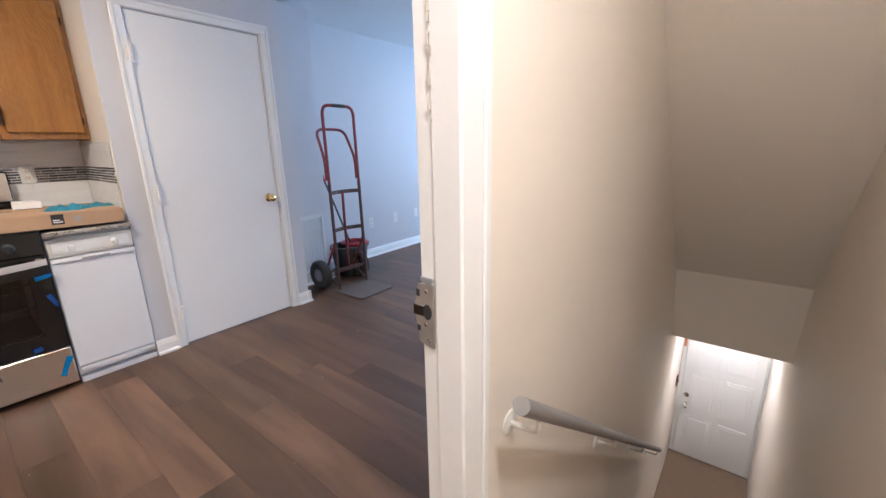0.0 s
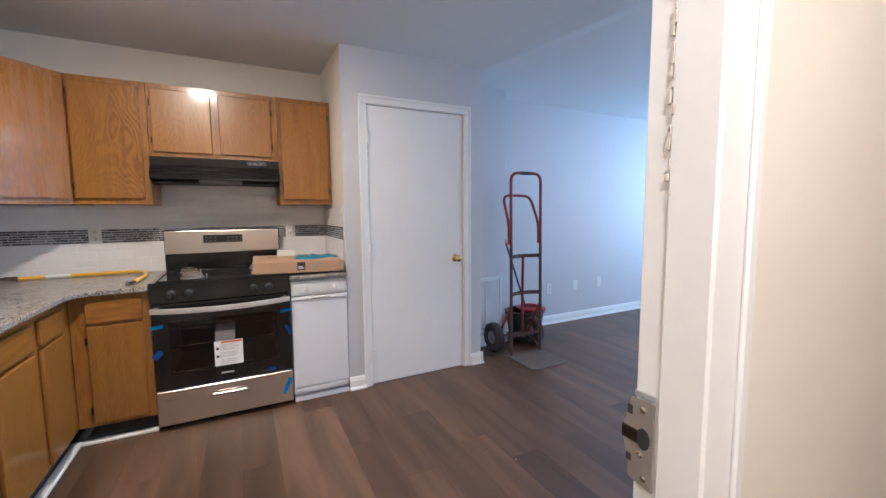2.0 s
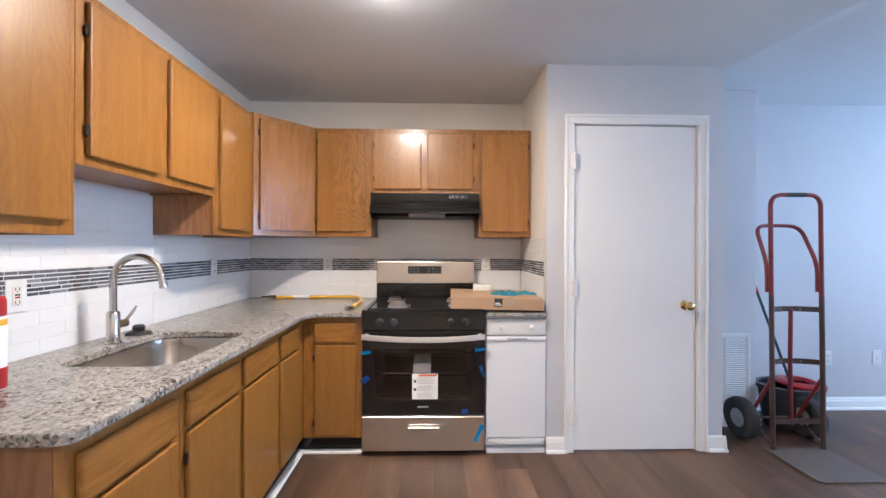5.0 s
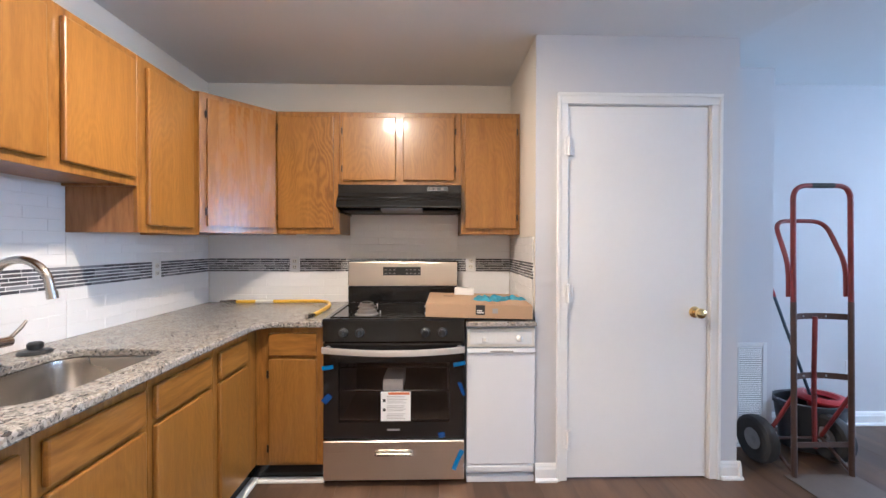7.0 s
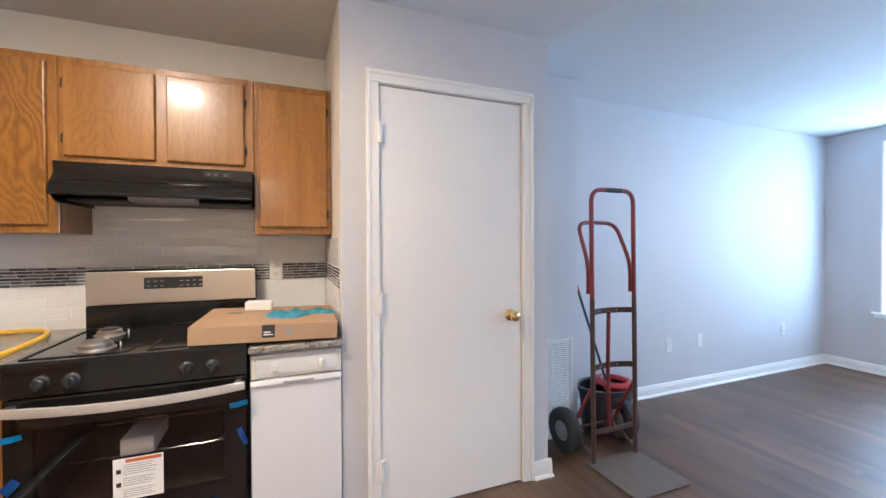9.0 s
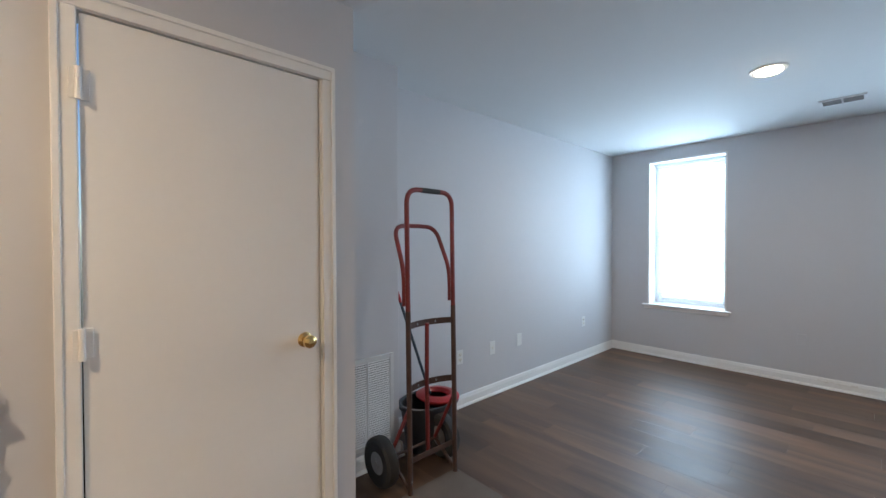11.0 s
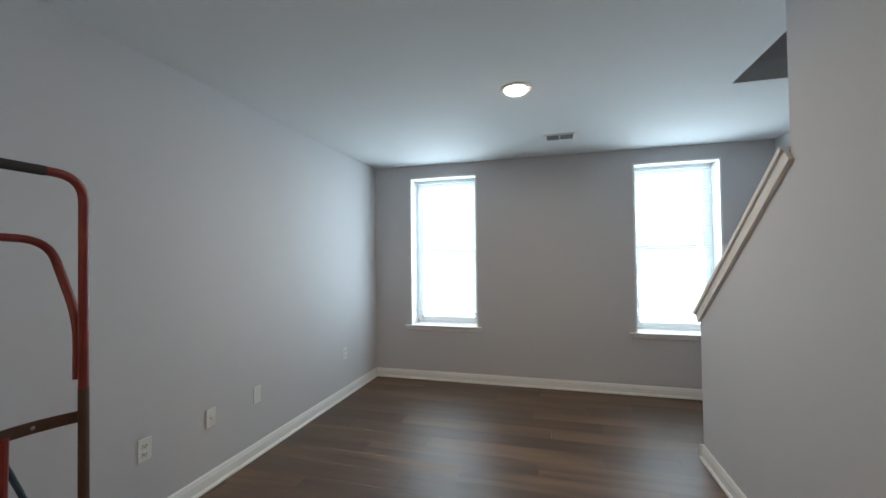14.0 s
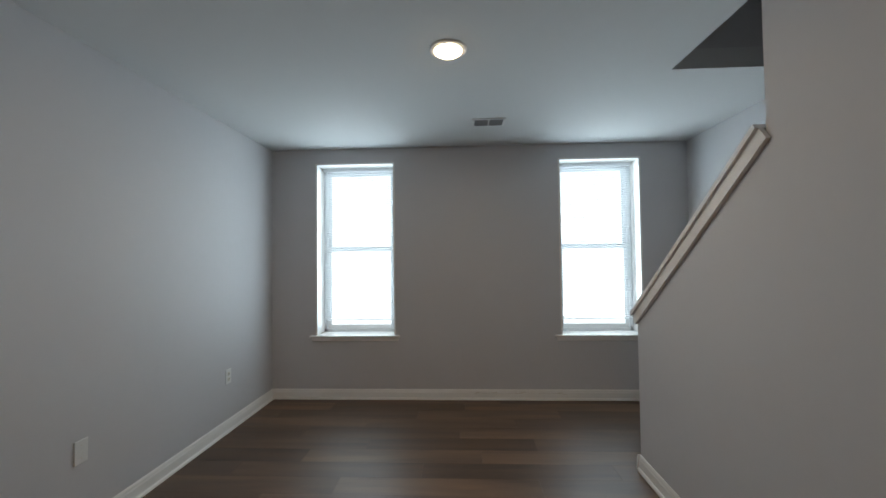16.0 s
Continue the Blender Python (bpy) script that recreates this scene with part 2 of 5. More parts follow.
PAINT = mat("grey_wall_paint", (0.585, 0.577, 0.592), 0.62, var=0.025, scale=1.5, bump=0.06, bscale=220, fine=0.012)
KPAINT = mat("cream_kitchen_paint", (0.67, 0.635, 0.57), 0.6, var=0.03, scale=1.5, bump=0.06, bscale=220, fine=0.012)
STAIRPAINT = mat("cream_stair_paint", (0.80, 0.725, 0.625), 0.6, var=0.03, scale=1.3, bump=0.08, bscale=200, fine=0.015)
CEIL = mat("white_ceiling_paint", (0.66, 0.67, 0.67), 0.8, var=0.025, scale=1.2, bump=0.08, bscale=180, fine=0.012)
TRIM = mat("white_trim_paint", (0.82, 0.805, 0.78), 0.33, var=0.03, scale=4, bump=0.05, bscale=90, fine=0.02)
DOORPAINT = mat("white_door_paint", (0.82, 0.805, 0.785), 0.38, var=0.03, scale=2.5, bump=0.06, bscale=140, fine=0.015)
HONEY = (0.140, 0.056, 0.008), (0.335, 0.152, 0.023)
OAK_Z = wood("honey_oak_upright", *HONEY, "z", 0.32, 0.5, tone=0.10, rings_w=0.06, pores_w=0.40, lo=0.30, hi=1.0)
OAK_Y = wood("honey_oak_lengthwise", *HONEY, "y", tone=0.12, rings_w=0.06, lo=0.26)
OAK_X = wood("honey_oak_crosswise", *HONEY, "x", tone=0.12, rings_w=0.06, lo=0.26)
OAK_DX = cathedral("plain_sawn_oak_back", *HONEY, "x")
OAK_BOLD = cathedral("bold_figured_oak", *HONEY, "x", strength=0.42)
OAK_DY = cathedral("plain_sawn_oak_side", *HONEY, "y", strength=0.16)
OAK_GLOSS = cathedral("freshly_varnished_oak", *HONEY, "x", 0.27, 0.20, 0.10, 0.1, 0.26)
OAKPLY = wood("cabinet_side_board", (0.21, 0.092, 0.030), (0.36, 0.178, 0.062), "z", 0.42, 0.1)
PLANK = wood("brown_vinyl_plank", (0.043, 0.0240, 0.0140), (0.172, 0.099, 0.057), "y", 0.42, 0.0, tone=0.60, grain=0.42, rings_w=0.07, pores_w=0.14, lo=0.22, hi=0.88, freq=20.0)
GRANITE = granite_mat()
MOSAIC = mosaic_mat()
TILE = mat("white_glazed_tile", (0.76, 0.76, 0.76), 0.16, var=0.03, scale=5, fine=0.01, rnd=0.03)
GROUT = mat("pale_grout", (0.72, 0.72, 0.715), 0.8, var=0.05, scale=20, bump=0.2)
STEEL = mat("brushed_steel", (0.62, 0.57, 0.51), 0.30, 1.0, var=0.04, scale=3, stretch=(1, 60, 60), bump=0.04, bscale=40, fine=0.04)
SINKSTEEL = mat("satin_sink_steel", (0.50, 0.47, 0.43), 0.26, 1.0, var=0.03, scale=3, fine=0.008)
CHROME = mat("polished_chrome", (0.80, 0.80, 0.80), 0.08, 1.0, var=0.02)
SATIN = mat("worn_satin_steel", (0.46, 0.43, 0.39), 0.42, 0.7, var=0.2, scale=40)
BURNER = mat("burner_alloy", (0.34, 0.32, 0.30), 0.38, 0.8, var=0.2, scale=30)
NICKEL = mat("brushed_nickel", (0.50, 0.47, 0.43), 0.24, 1.0, var=0.04, scale=8)
BRASS = mat("polished_brass", (0.80, 0.60, 0.27), 0.16, 1.0, var=0.05, scale=12)
HOODPAINT = mat("dark_hood_enamel", (0.010, 0.0095, 0.009), 0.13, var=0.12, scale=4, spec=0.4)
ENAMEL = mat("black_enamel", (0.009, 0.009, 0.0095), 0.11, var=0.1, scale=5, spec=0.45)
BLACKMATT = mat("black_cast_iron", (0.018, 0.018, 0.019), 0.5, var=0.15, bump=0.2, bscale=150)
OVENGLASS = mat("dark_oven_glass", (0.010, 0.009, 0.009), 0.06, var=0.1, scale=3)
OVENDARK = mat("oven_liner_enamel", (0.060, 0.048, 0.042), 0.30, var=0.2, scale=30)
TINTED = glass_mat("tinted_oven_glass", (0.42, 0.38, 0.36), 0.0, 1.45)
DISPLAY = mat("black_display", (0.02, 0.022, 0.024), 0.1)
FILM = mat("silver_handle_wrap", (0.62, 0.60, 0.58), 0.42, 0.55, var=0.12, scale=40, bump=0.5, bscale=70)
APPL = mat("white_appliance_enamel", (0.76, 0.76, 0.78), 0.24, var=0.012, scale=2, fine=0.006)
IVORY = mat("ivory_plastic", (0.68, 0.65, 0.58), 0.4, var=0.03)
PLATE = mat("white_cover_plate", (0.70, 0.70, 0.69), 0.35, var=0.03)
SLOT = mat("dark_slot", (0.03, 0.03, 0.03), 0.6)
HINGE = mat("dark_bronze_hinge", (0.035, 0.025, 0.018), 0.4, 0.6)
RED = mat("worn_red_tube_paint", (0.15, 0.020, 0.018), 0.38, var=0.55, scale=9, fine=0.3, bump=0.1)
RUST = mat("worn_brown_steel", (0.075, 0.045, 0.036), 0.5, 0.35, var=0.45, scale=11, fine=0.25, bump=0.25)
PLATEMETAL = mat("scuffed_steel_plate", (0.125, 0.102, 0.085), 0.6, 0.15, var=0.3, scale=7, fine=0.15, bump=0.15)
RUBBER = mat("black_tyre_rubber", (0.035, 0.034, 0.034), 0.75, var=0.3, scale=14, bump=0.3)
HUB = mat("dusty_grey_hub", (0.27, 0.265, 0.26), 0.5, 0.1, var=0.3, scale=15)
BUCKET = mat("charcoal_bucket_plastic", (0.030, 0.034, 0.040), 0.45, var=0.25, scale=8)
REDPLASTIC = mat("red_plastic", (0.30, 0.015, 0.018), 0.35, var=0.15, scale=8)
MAROON = mat("maroon_plastic", (0.10, 0.018, 0.016), 0.4, var=0.1)
POLE = mat("dark_blue_pole", (0.03, 0.05, 0.065), 0.35, var=0.15)
CARD = mat("brown_cardboard", (0.40, 0.265, 0.155), 0.8, var=0.07, scale=8, stretch=(1, 6, 1), bump=0.15, bscale=90)
PRINT = mat("black_print", (0.02, 0.02, 0.022), 0.6)
GREYPRINT = mat("grey_print", (0.30, 0.29, 0.28), 0.7)
ORANGE = mat("orange_print", (0.50, 0.13, 0.04), 0.6)
PAPER = mat("white_paper", (0.78, 0.78, 0.77), 0.7, var=0.03)
DARKTAPE = mat("dark_blue_film", (0.01, 0.055, 0.22), 0.25, var=0.2, scale=20)
BLUETAPE = mat("blue_film", (0.015, 0.20, 0.50), 0.25, var=0.2, scale=20)
TEAL = mat("blue_nitrile", (0.06, 0.25, 0.36), 0.24, var=0.3, scale=14, bump=0.3, bscale=60)
YELLOW = mat("yellow_hose_coat", (0.75, 0.46, 0.03), 0.35, var=0.1, scale=20)
VINYL = mat("white_window_vinyl", (0.80, 0.81, 0.82), 0.35, var=0.02)
SLAT = thin_slat_mat()
PANE = glass_mat("window_glass")
CARPET = mat("brown_entry_floor", (0.20, 0.135, 0.085), 0.85, var=0.12, scale=12, bump=0.4, bscale=200)
# grey that paints shade onto the white register slats and the hood lens
REGISTER = mat("shaded_grey", (0.26, 0.26, 0.265), 0.45, var=0.05)
GRILLE = mat("white_grille_enamel", (0.66, 0.66, 0.66), 0.4, var=0.04)
# near-black for thin sheets that give the shade behind vent slats
SHADE = mat("duct_shade", (0.035, 0.035, 0.04), 0.8)
SKYGLOW = glow("overcast_sky", (0.86, 0.95, 1.0), 3.4)
LAMPGLOW = glow("lamp_diffuser", (1.0, 0.76, 0.46), 26)
DOMEGLOW = glow("frosted_dome", (1.0, 0.76, 0.48), 150)
PUTTY = mat("chipped_paint", (0.60, 0.54, 0.46), 0.7, var=0.35, scale=60)
RAILPAINT = mat("grey_handrail_paint", (0.24, 0.225, 0.21), 0.4, var=0.1, scale=10)


# ---- builders ----
ORIGIN = {}


def thing(name, label, category, at=(0, 0, 0), group="", kind=""):
    ob = new(name)
    ob.empty_display_size = 0.1
    ob.location = at
    ORIGIN[ob] = Vector(at)
    return tagged(ob, label, category, group, kind)


def part(name, bm, material, parent=None, label="", smooth=False):
    """Links a bmesh, drawn in world places, as one mesh under a thing or a part."""
    me = bpy.data.meshes.new(name)
    origin = ORIGIN.get(parent, Vector()) if parent else Vector()
    bmesh.ops.translate(bm, verts=bm.verts, vec=-origin)
    bmesh.ops.recalc_face_normals(bm, faces=bm.faces)
    if smooth:
        for f in bm.faces:
            f.smooth = True
        for e in bm.edges:
            if len(e.link_faces) == 2 and e.calc_face_angle(0) > 0.6:
                e.smooth = False
    bm.to_mesh(me)
    bm.free()
    me.materials.append(material)
    ob = new(name, me)
    if parent:
        ob.parent = parent
    ORIGIN[ob] = origin
    if label:
        ob["label"] = label
    return ob


def add_box(bm, a, b, bevel=0.0, seg=1):
    lo, hi = [min(p, q) for p, q in zip(a, b)], [max(p, q) for p, q in zip(a, b)]
    size = [h - l for l, h in zip(lo, hi)]
    made = bmesh.ops.create_cube(bm, size=1.0)["verts"]
    bmesh.ops.scale(bm, verts=made, vec=size)
    bmesh.ops.translate(bm, verts=made, vec=[(l + h) / 2 for l, h in zip(lo, hi)])
    if bevel:
        edges = {e for v in made for e in v.link_edges}
        bmesh.ops.bevel(bm, geom=list(edges), offset=min(bevel, min(size) * 0.45), segments=seg, affect="EDGES", profile=0.5)


def box(name, a, b, material, parent=None, bevel=0.003, label="", seg=1):
    bm = bmesh.new()
    add_box(bm, a, b, bevel, seg)
    return part(name, bm, material, parent, label)


def add_prism(bm, outline, axis, lo, hi):
    """A flat outline drawn out along an axis. The outline is given in the other two axes, in order."""
    def place(p, d):
        q = list(p)
        q.insert("xyz".index(axis), d)
        return q
    a = [bm.verts.new(place(p, lo)) for p in outline]
    b = [bm.verts.new(place(p, hi)) for p in outline]
    bm.faces.new(a)
    bm.faces.new(b[::-1])
    for i in range(len(a)):
        j = (i + 1) % len(a)
        bm.faces.new((a[i], b[i], b[j], a[j]))


def prism(name, outline, axis, lo, hi, material, parent=None, bevel=0.0, label="", smooth=False):
    bm = bmesh.new()
    add_prism(bm, outline, axis, lo, hi)
    if bevel:
        bmesh.ops.bevel(bm, geom=[e for e in bm.edges if e.calc_face_angle(0) > 0.5], offset=bevel, segments=2, affect="EDGES", profile=0.5)
    return part(name, bm, material, parent, label, smooth)


def fillet(points, radius, seg=6):
    """Rounds the inner corners of a line of points."""
    pts = [Vector(p) for p in points]
    out = [pts[0]]
    for p, q, r in zip(pts, pts[1:], pts[2:]):
        d0, d1 = (p - q), (r - q)
        k = min(radius, d0.length * 0.49, d1.length * 0.49)
        a, b = q + d0.normalized() * k, q + d1.normalized() * k
        for i in range(seg + 1):
            t = i / seg
            out.append(a * (1 - t) ** 2 + q * 2 * t * (1 - t) + b * t * t)
    return out + [pts[-1]]


def add_tube(bm, points, radius, n=10, flat=1.0):
    pts = [Vector(p) for p in points]
    up, rings = None, []
    for i, p in enumerate(pts):
        d = (pts[min(i + 1, len(pts) - 1)] - pts[max(i - 1, 0)]).normalized()
        if up is None:
            up = d.orthogonal().normalized()
        up = (up - d * up.dot(d)).normalized()
        side = d.cross(up)
        r = radius[i] if isinstance(radius, (list, tuple)) else radius
        rings.append([bm.verts.new(p + (up * math.cos(a) + side * math.sin(a) * flat) * r) for a in (2 * math.pi * k / n for k in range(n))])
    for a, b in zip(rings, rings[1:]):
        for k in range(n):
            bm.faces.new((a[k], a[(k + 1) % n], b[(k + 1) % n], b[k]))
    bm.faces.new(rings[0][::-1])
    bm.faces.new(rings[-1])


def tube(name, points, radius, material, parent=None, n=10, label="", flat=1.0):
    bm = bmesh.new()
    add_tube(bm, points, radius, n, flat)
    return part(name, bm, material, parent, label, smooth=True)


def add_lathe(bm, profile, m, n=24):
    """Turns a profile of (radius, height) about the z axis of the pose m."""
    rings = []
    for r, h in profile:
        rings.append([bm.verts.new(m @ Vector((r * math.cos(2 * math.pi * k / n), r * math.sin(2 * math.pi * k / n), h))) for k in range(n)])
    for a, b in zip(rings, rings[1:]):
        for k in range(n):
            bm.faces.new((a[k], a[(k + 1) % n], b[(k + 1) % n], b[k]))
    bm.faces.new(rings[0][::-1])
    bm.faces.new(rings[-1])


def lathe(name, profile, m, material, parent=None, n=24, label=""):
    bm = bmesh.new()
    add_lathe(bm, profile, m, n)
    return part(name, bm, material, parent, label, smooth=True)


def structure(ob, label, category):
    return tagged(ob, label, category, kind="structure")


# ---- the plan ----
H = 2.425                # ceiling
XW, YB, YL, XL = 5.22, 0.70, 0.628, -2.166   # window wall, kitchen back, living wall, kitchen side wall
YK, YS, YF = -2.36, -2.545, -3.40            # stair wall towards the room, towards the stairs, far wall
XDOOR0, XDOOR1 = -1.02, -0.181               # doorway to the stairs
CT = 0.866               # worktop
FZ = -0.023              # floor

# walls
structure(box("wall_kitchen_side", (XL - 0.12, -2.55, -0.2), (XL, YB + 0.12, H + 0.1), KPAINT, bevel=0), "cream painted kitchen wall behind the sink run", "wall")
structure(box("wall_kitchen_back", (XL, YB, -0.2), (0.12, YB + 0.12, H + 0.1), KPAINT, bevel=0), "cream painted kitchen wall behind the range", "wall")
structure(prism("wall_closet_side", [(0, -0.1), (0.0, H), (0.11, H), (0.11, -0.1)], "y", 0.003, YB, KPAINT), "cream painted closet side wall beside the range", "wall")
closet = bmesh.new()
add_box(closet, (0.11, 0, -0.1), (0.160, 0.11, H))
add_box(closet, (0.0, 0, -0.1), (0.11, 0.0028, H))
add_box(closet, (0.982, 0, -0.1), (1.134, 0.11, H))
add_box(closet, (0.160, 0, 2.055), (0.982, 0.11, H))
structure(part("wall_closet_front", closet, PAINT), "pale grey closet wall around a white flush door", "wall")
structure(box("wall_closet_return", (1.024, 0.11, -0.1), (1.134, 0.361, H), PAINT, bevel=0), "pale grey closet return wall beside the grille", "wall")
structure(box("wall_chase", (1.134, 0.361, -0.1), (1.653, 0.80, H), PAINT, bevel=0.004), "pale grey boxed-out wall with a return grille and wall scuffs", "wall")
structure(box("wall_living", (1.653, YL, -0.2), (XW, YL + 0.12, H + 0.1), PAINT, bevel=0), "long plain pale grey living room wall with outlets", "wall")
win = bmesh.new()
WA, WB, ZS, ZT = (-0.594, 0.187), (-2.961, -2.190), 0.592, 2.282
add_box(win, (XW, WA[1], -0.2), (XW + 0.32, YL + 0.12, H + 0.1))
add_box(win, (XW, WB[1], -0.2), (XW + 0.32, WA[0], H + 0.1))
add_box(win, (XW, YF - 0.12, -0.2), (XW + 0.32, WB[0], H + 0.1))
for w in (WA, WB):
    add_box(win, (XW, w[0], -0.2), (XW + 0.32, w[1], ZS - 0.02))
    add_box(win, (XW, w[0], ZT), (XW + 0.32, w[1], H + 0.1))
structure(part("wall_window", win, PAINT), "pale grey end wall with two tall windows", "wall")
structure(prism("wall_stair_half", [(1.0, -0.1), (1.0, H), (2.86, H), (2.86, 1.775), (3.962, 0.945), (3.962, -0.1)], "y", -2.50, YK, PAINT), "pale grey stair wall stepping down to a sloped half wall", "wall")
sw = bmesh.new()
add_box(sw, (XDOOR1 + 0.02, YS, 0), (1.0, -2.482, H))
add_box(sw, (XL, YS, -0.059), (XDOOR0 - 0.02, -2.482, H))
add_box(sw, (XDOOR0 - 0.02, YS, 2.07), (XDOOR1 + 0.02, -2.482, H))
structure(part("wall_doorway", sw, STAIRPAINT), "cream painted wall around the doorway to the stairs", "wall")
structure(prism("wall_stair_side", [(-1.5, -2.9), (-1.5, -0.06), (XDOOR1 + 0.01, -0.06), (XDOOR1 + 0.01, 0), (1.0, 0), (1.0, 2.2), (2.9, 0.42), (2.9, -0.25), (4.3, -0.25), (4.3, -2.9)], "y", YS, -2.501, STAIRPAINT), "cream painted stair wall with a handrail", "wall")
structure(box("wall_stair_far", (-1.5, -3.44, -2.9), (4.3, -3.32, 0), STAIRPAINT, bevel=0), "cream painted wall along the lower stairs", "wall")
structure(prism("wall_stair_far_upper", [(-1.5, 0), (-1.5, H), (0.6, H), (2.9, 0.42), (2.9, 0)], "y", -3.3995, -3.32, STAIRPAINT), "cream painted wall beside the landing", "wall")
structure(box("wall_far", (-1.5, YF - 0.12, 0), (XW, YF, 5.0), PAINT, bevel=0), "pale grey wall along the upper stairs", "wall")
structure(box("wall_landing_end", (-1.62, -3.44, -0.2), (-1.5, YS, H + 0.1), STAIRPAINT, bevel=0), "cream painted wall at the end of the landing", "wall")
structure(box("wall_entry", (4.2, -3.44, -2.9), (4.32, -2.50, -0.25), STAIRPAINT, bevel=0), "cream painted wall around the entry door", "wall")

# ceilings
cm = bmesh.new()
add_box(cm, (XL - 0.1, -2.50, H), (XW + 0.1, YB + 0.1, H + 0.12))
rows = []
for y, low in ((0.0, 0.004), (-0.8, 0.006), (-1.6, 0.005), (YK, 0.003)):      # a taped joint that sags a little
    x = 1.165 - 0.17 * y
    rows.append([cm.verts.new(v) for v in ((x - 0.24, y, H + 0.001), (x - 0.05, y, H - 0.75 * low), (x, y, H - low), (x + 0.11, y, H + 0.001))])
for a, b in zip(rows, rows[1:]):
    for k in range(3):
        cm.faces.new((a[k], a[k + 1], b[k + 1], b[k]))
structure(part("ceiling_main", cm, CEIL), "plain white painted ceiling over kitchen and living room", "ceiling")
structure(box("ceiling_by_window", (3.745, YF, H), (XW + 0.1, -2.50, H + 0.12), CEIL, bevel=0), "plain white painted ceiling beside the stairwell", "ceiling")
structure(box("ceiling_landing", (-1.6, -3.42, H), (0.7, -2.50, H + 0.12), STAIRPAINT, bevel=0), "plain painted ceiling over the stair landing", "ceiling")
sof = bmesh.new()
add_prism(sof, [(0.55, H + 0.1), (1.242, 1.758), (2.65, 0.32), (2.90, -0.33), (2.98, -0.33), (2.98, -0.25), (4.25, -0.25), (4.25, -0.12), (3.1, -0.12), (2.75, 0.42), (0.62, H + 0.2)], "y", -3.42, YS + 0.04)
structure(part("ceiling_stair_soffit", sof, STAIRPAINT), "sloped cream soffit above the lower stairs", "ceiling")
shaft = bmesh.new()
add_box(shaft, (3.745, YF, H + 0.12), (3.86, -2.38, 4.9))
add_box(shaft, (0.5, -2.50, H + 0.12), (3.745, -2.38, 4.9))
add_box(shaft, (0.5, YF, H + 0.12), (0.62, -2.50, 4.9))
structure(part("wall_stairwell_upper", shaft, PAINT), "unlit grey walls of the upper stairwell", "wall")
structure(box("ceiling_stairwell", (0.5, YF - 0.1, 4.9), (3.86, -2.38, 5.0), CEIL, bevel=0), "unlit ceiling of the upper stairwell", "ceiling")
structure(box("floor_base", (XL - 0.1, -2.54, -0.2), (XW + 0.1, YB + 0.1, FZ - 0.008), GROUT, bevel=0), "sub-floor under the vinyl planks", "floor")
structure(box("floor_base_far", (2.92, YF, -0.118), (XW + 0.1, -2.55, FZ - 0.008), GROUT, bevel=0), "sub-floor under the vinyl planks by the stairs", "floor")
structure(box("floor_landing", (-1.6, -3.42, -0.2), (-0.2, -2.541, FZ), CARPET, bevel=0), "brown floor of the stair landing", "floor")
structure(box("floor_entry", (2.6, -3.42, -2.58), (4.3, -2.50, -2.38), CARPET, bevel=0), "brown floor inside the entry door", "floor")

# ---- stairs ----
def flight(name, label, x0, z0, run, rise, count, y0, y1, material):
    st = thing(name, label, "stairs", (x0, (y0 + y1) / 2, z0))
    for i in range(count):
        za = z0 + rise * (i + 1)
        xa = x0 + run * i
        bm = bmesh.new()
        nose = 0.02 if run > 0 else -0.02
        add_box(bm, (xa - nose, y0, za - 0.03), (xa + run, y1, za), 0.008)
        add_box(bm, (xa, y0, za - abs(rise)), (xa + 0.02 * (1 if run > 0 else -1), y1, za - 0.03))
        part("step", bm, material, st)
    return st


down = thing("stairs_down", "brown covered stairs leading down to the entry door", "stairs", (2.72, -2.93, -2.38))
for i in range(12):
    bm = bmesh.new()
    xa, za = -0.2 + 0.243 * i, -0.183 * (i + 1)
    add_box(bm, (xa - 0.0, -3.319, za - 0.03), (xa + 0.263, YS - 0.001, za), 0.008)
    add_box(bm, (xa - 0.02, -3.319, za), (xa, YS - 0.001, za + 0.153))
    part("step", bm, CARPET, down)
flight("stairs_up", "covered stairs rising behind the sloped half wall", 4.10, FZ, -0.245, 0.183, 13, YF + 0.001, -2.501, CARPET)

# sloped cap on the half wall
cap = thing("trim_stair_cap", "white painted sloped cap on the stair half wall", "trim", (3.4, -2.43, 1.3), kind="structure")
along = Vector((-1.102, 0, 0.83)).normalized()
a0 = Vector((3.982, 0, 0.926))
nrm = Vector((0.83, 0, 1.102)).normalized()
def cap_profile(y0, y1, t0, t1, cut=0.0):
    L = 1.405 + cut
    p = [a0 + nrm * t0, a0 + nrm * t1, a0 + nrm * t1 + along * L, a0 + nrm * t0 + along * L]
    return [(q.x, q.z) for q in p]
prism("top_board", cap_profile(0, 0, 0.022, 0.044), "y", -2.530, YK + 0.030, TRIM, cap, bevel=0.008)
prism("side_moulding", cap_profile(0, 0, -0.036, 0.022), "y", YK, YK + 0.018, TRIM, cap, bevel=0.005)
prism("side_moulding", cap_profile(0, 0, -0.036, 0.022), "y", -2.519, -2.50, TRIM, cap, bevel=0.005)


# ---- baseboards and casings ----
def base_profile(depth=0.014, height=0.074):
    f = FZ
    return [(0, f), (depth + 0.012, f), (depth + 0.012, f + 0.010), (depth + 0.006, f + 0.018), (depth, f + 0.02), (depth, height - 0.03), (depth * 0.75, height - 0.02), (depth * 0.7, height - 0.012), (depth * 0.3, height), (0, height)]


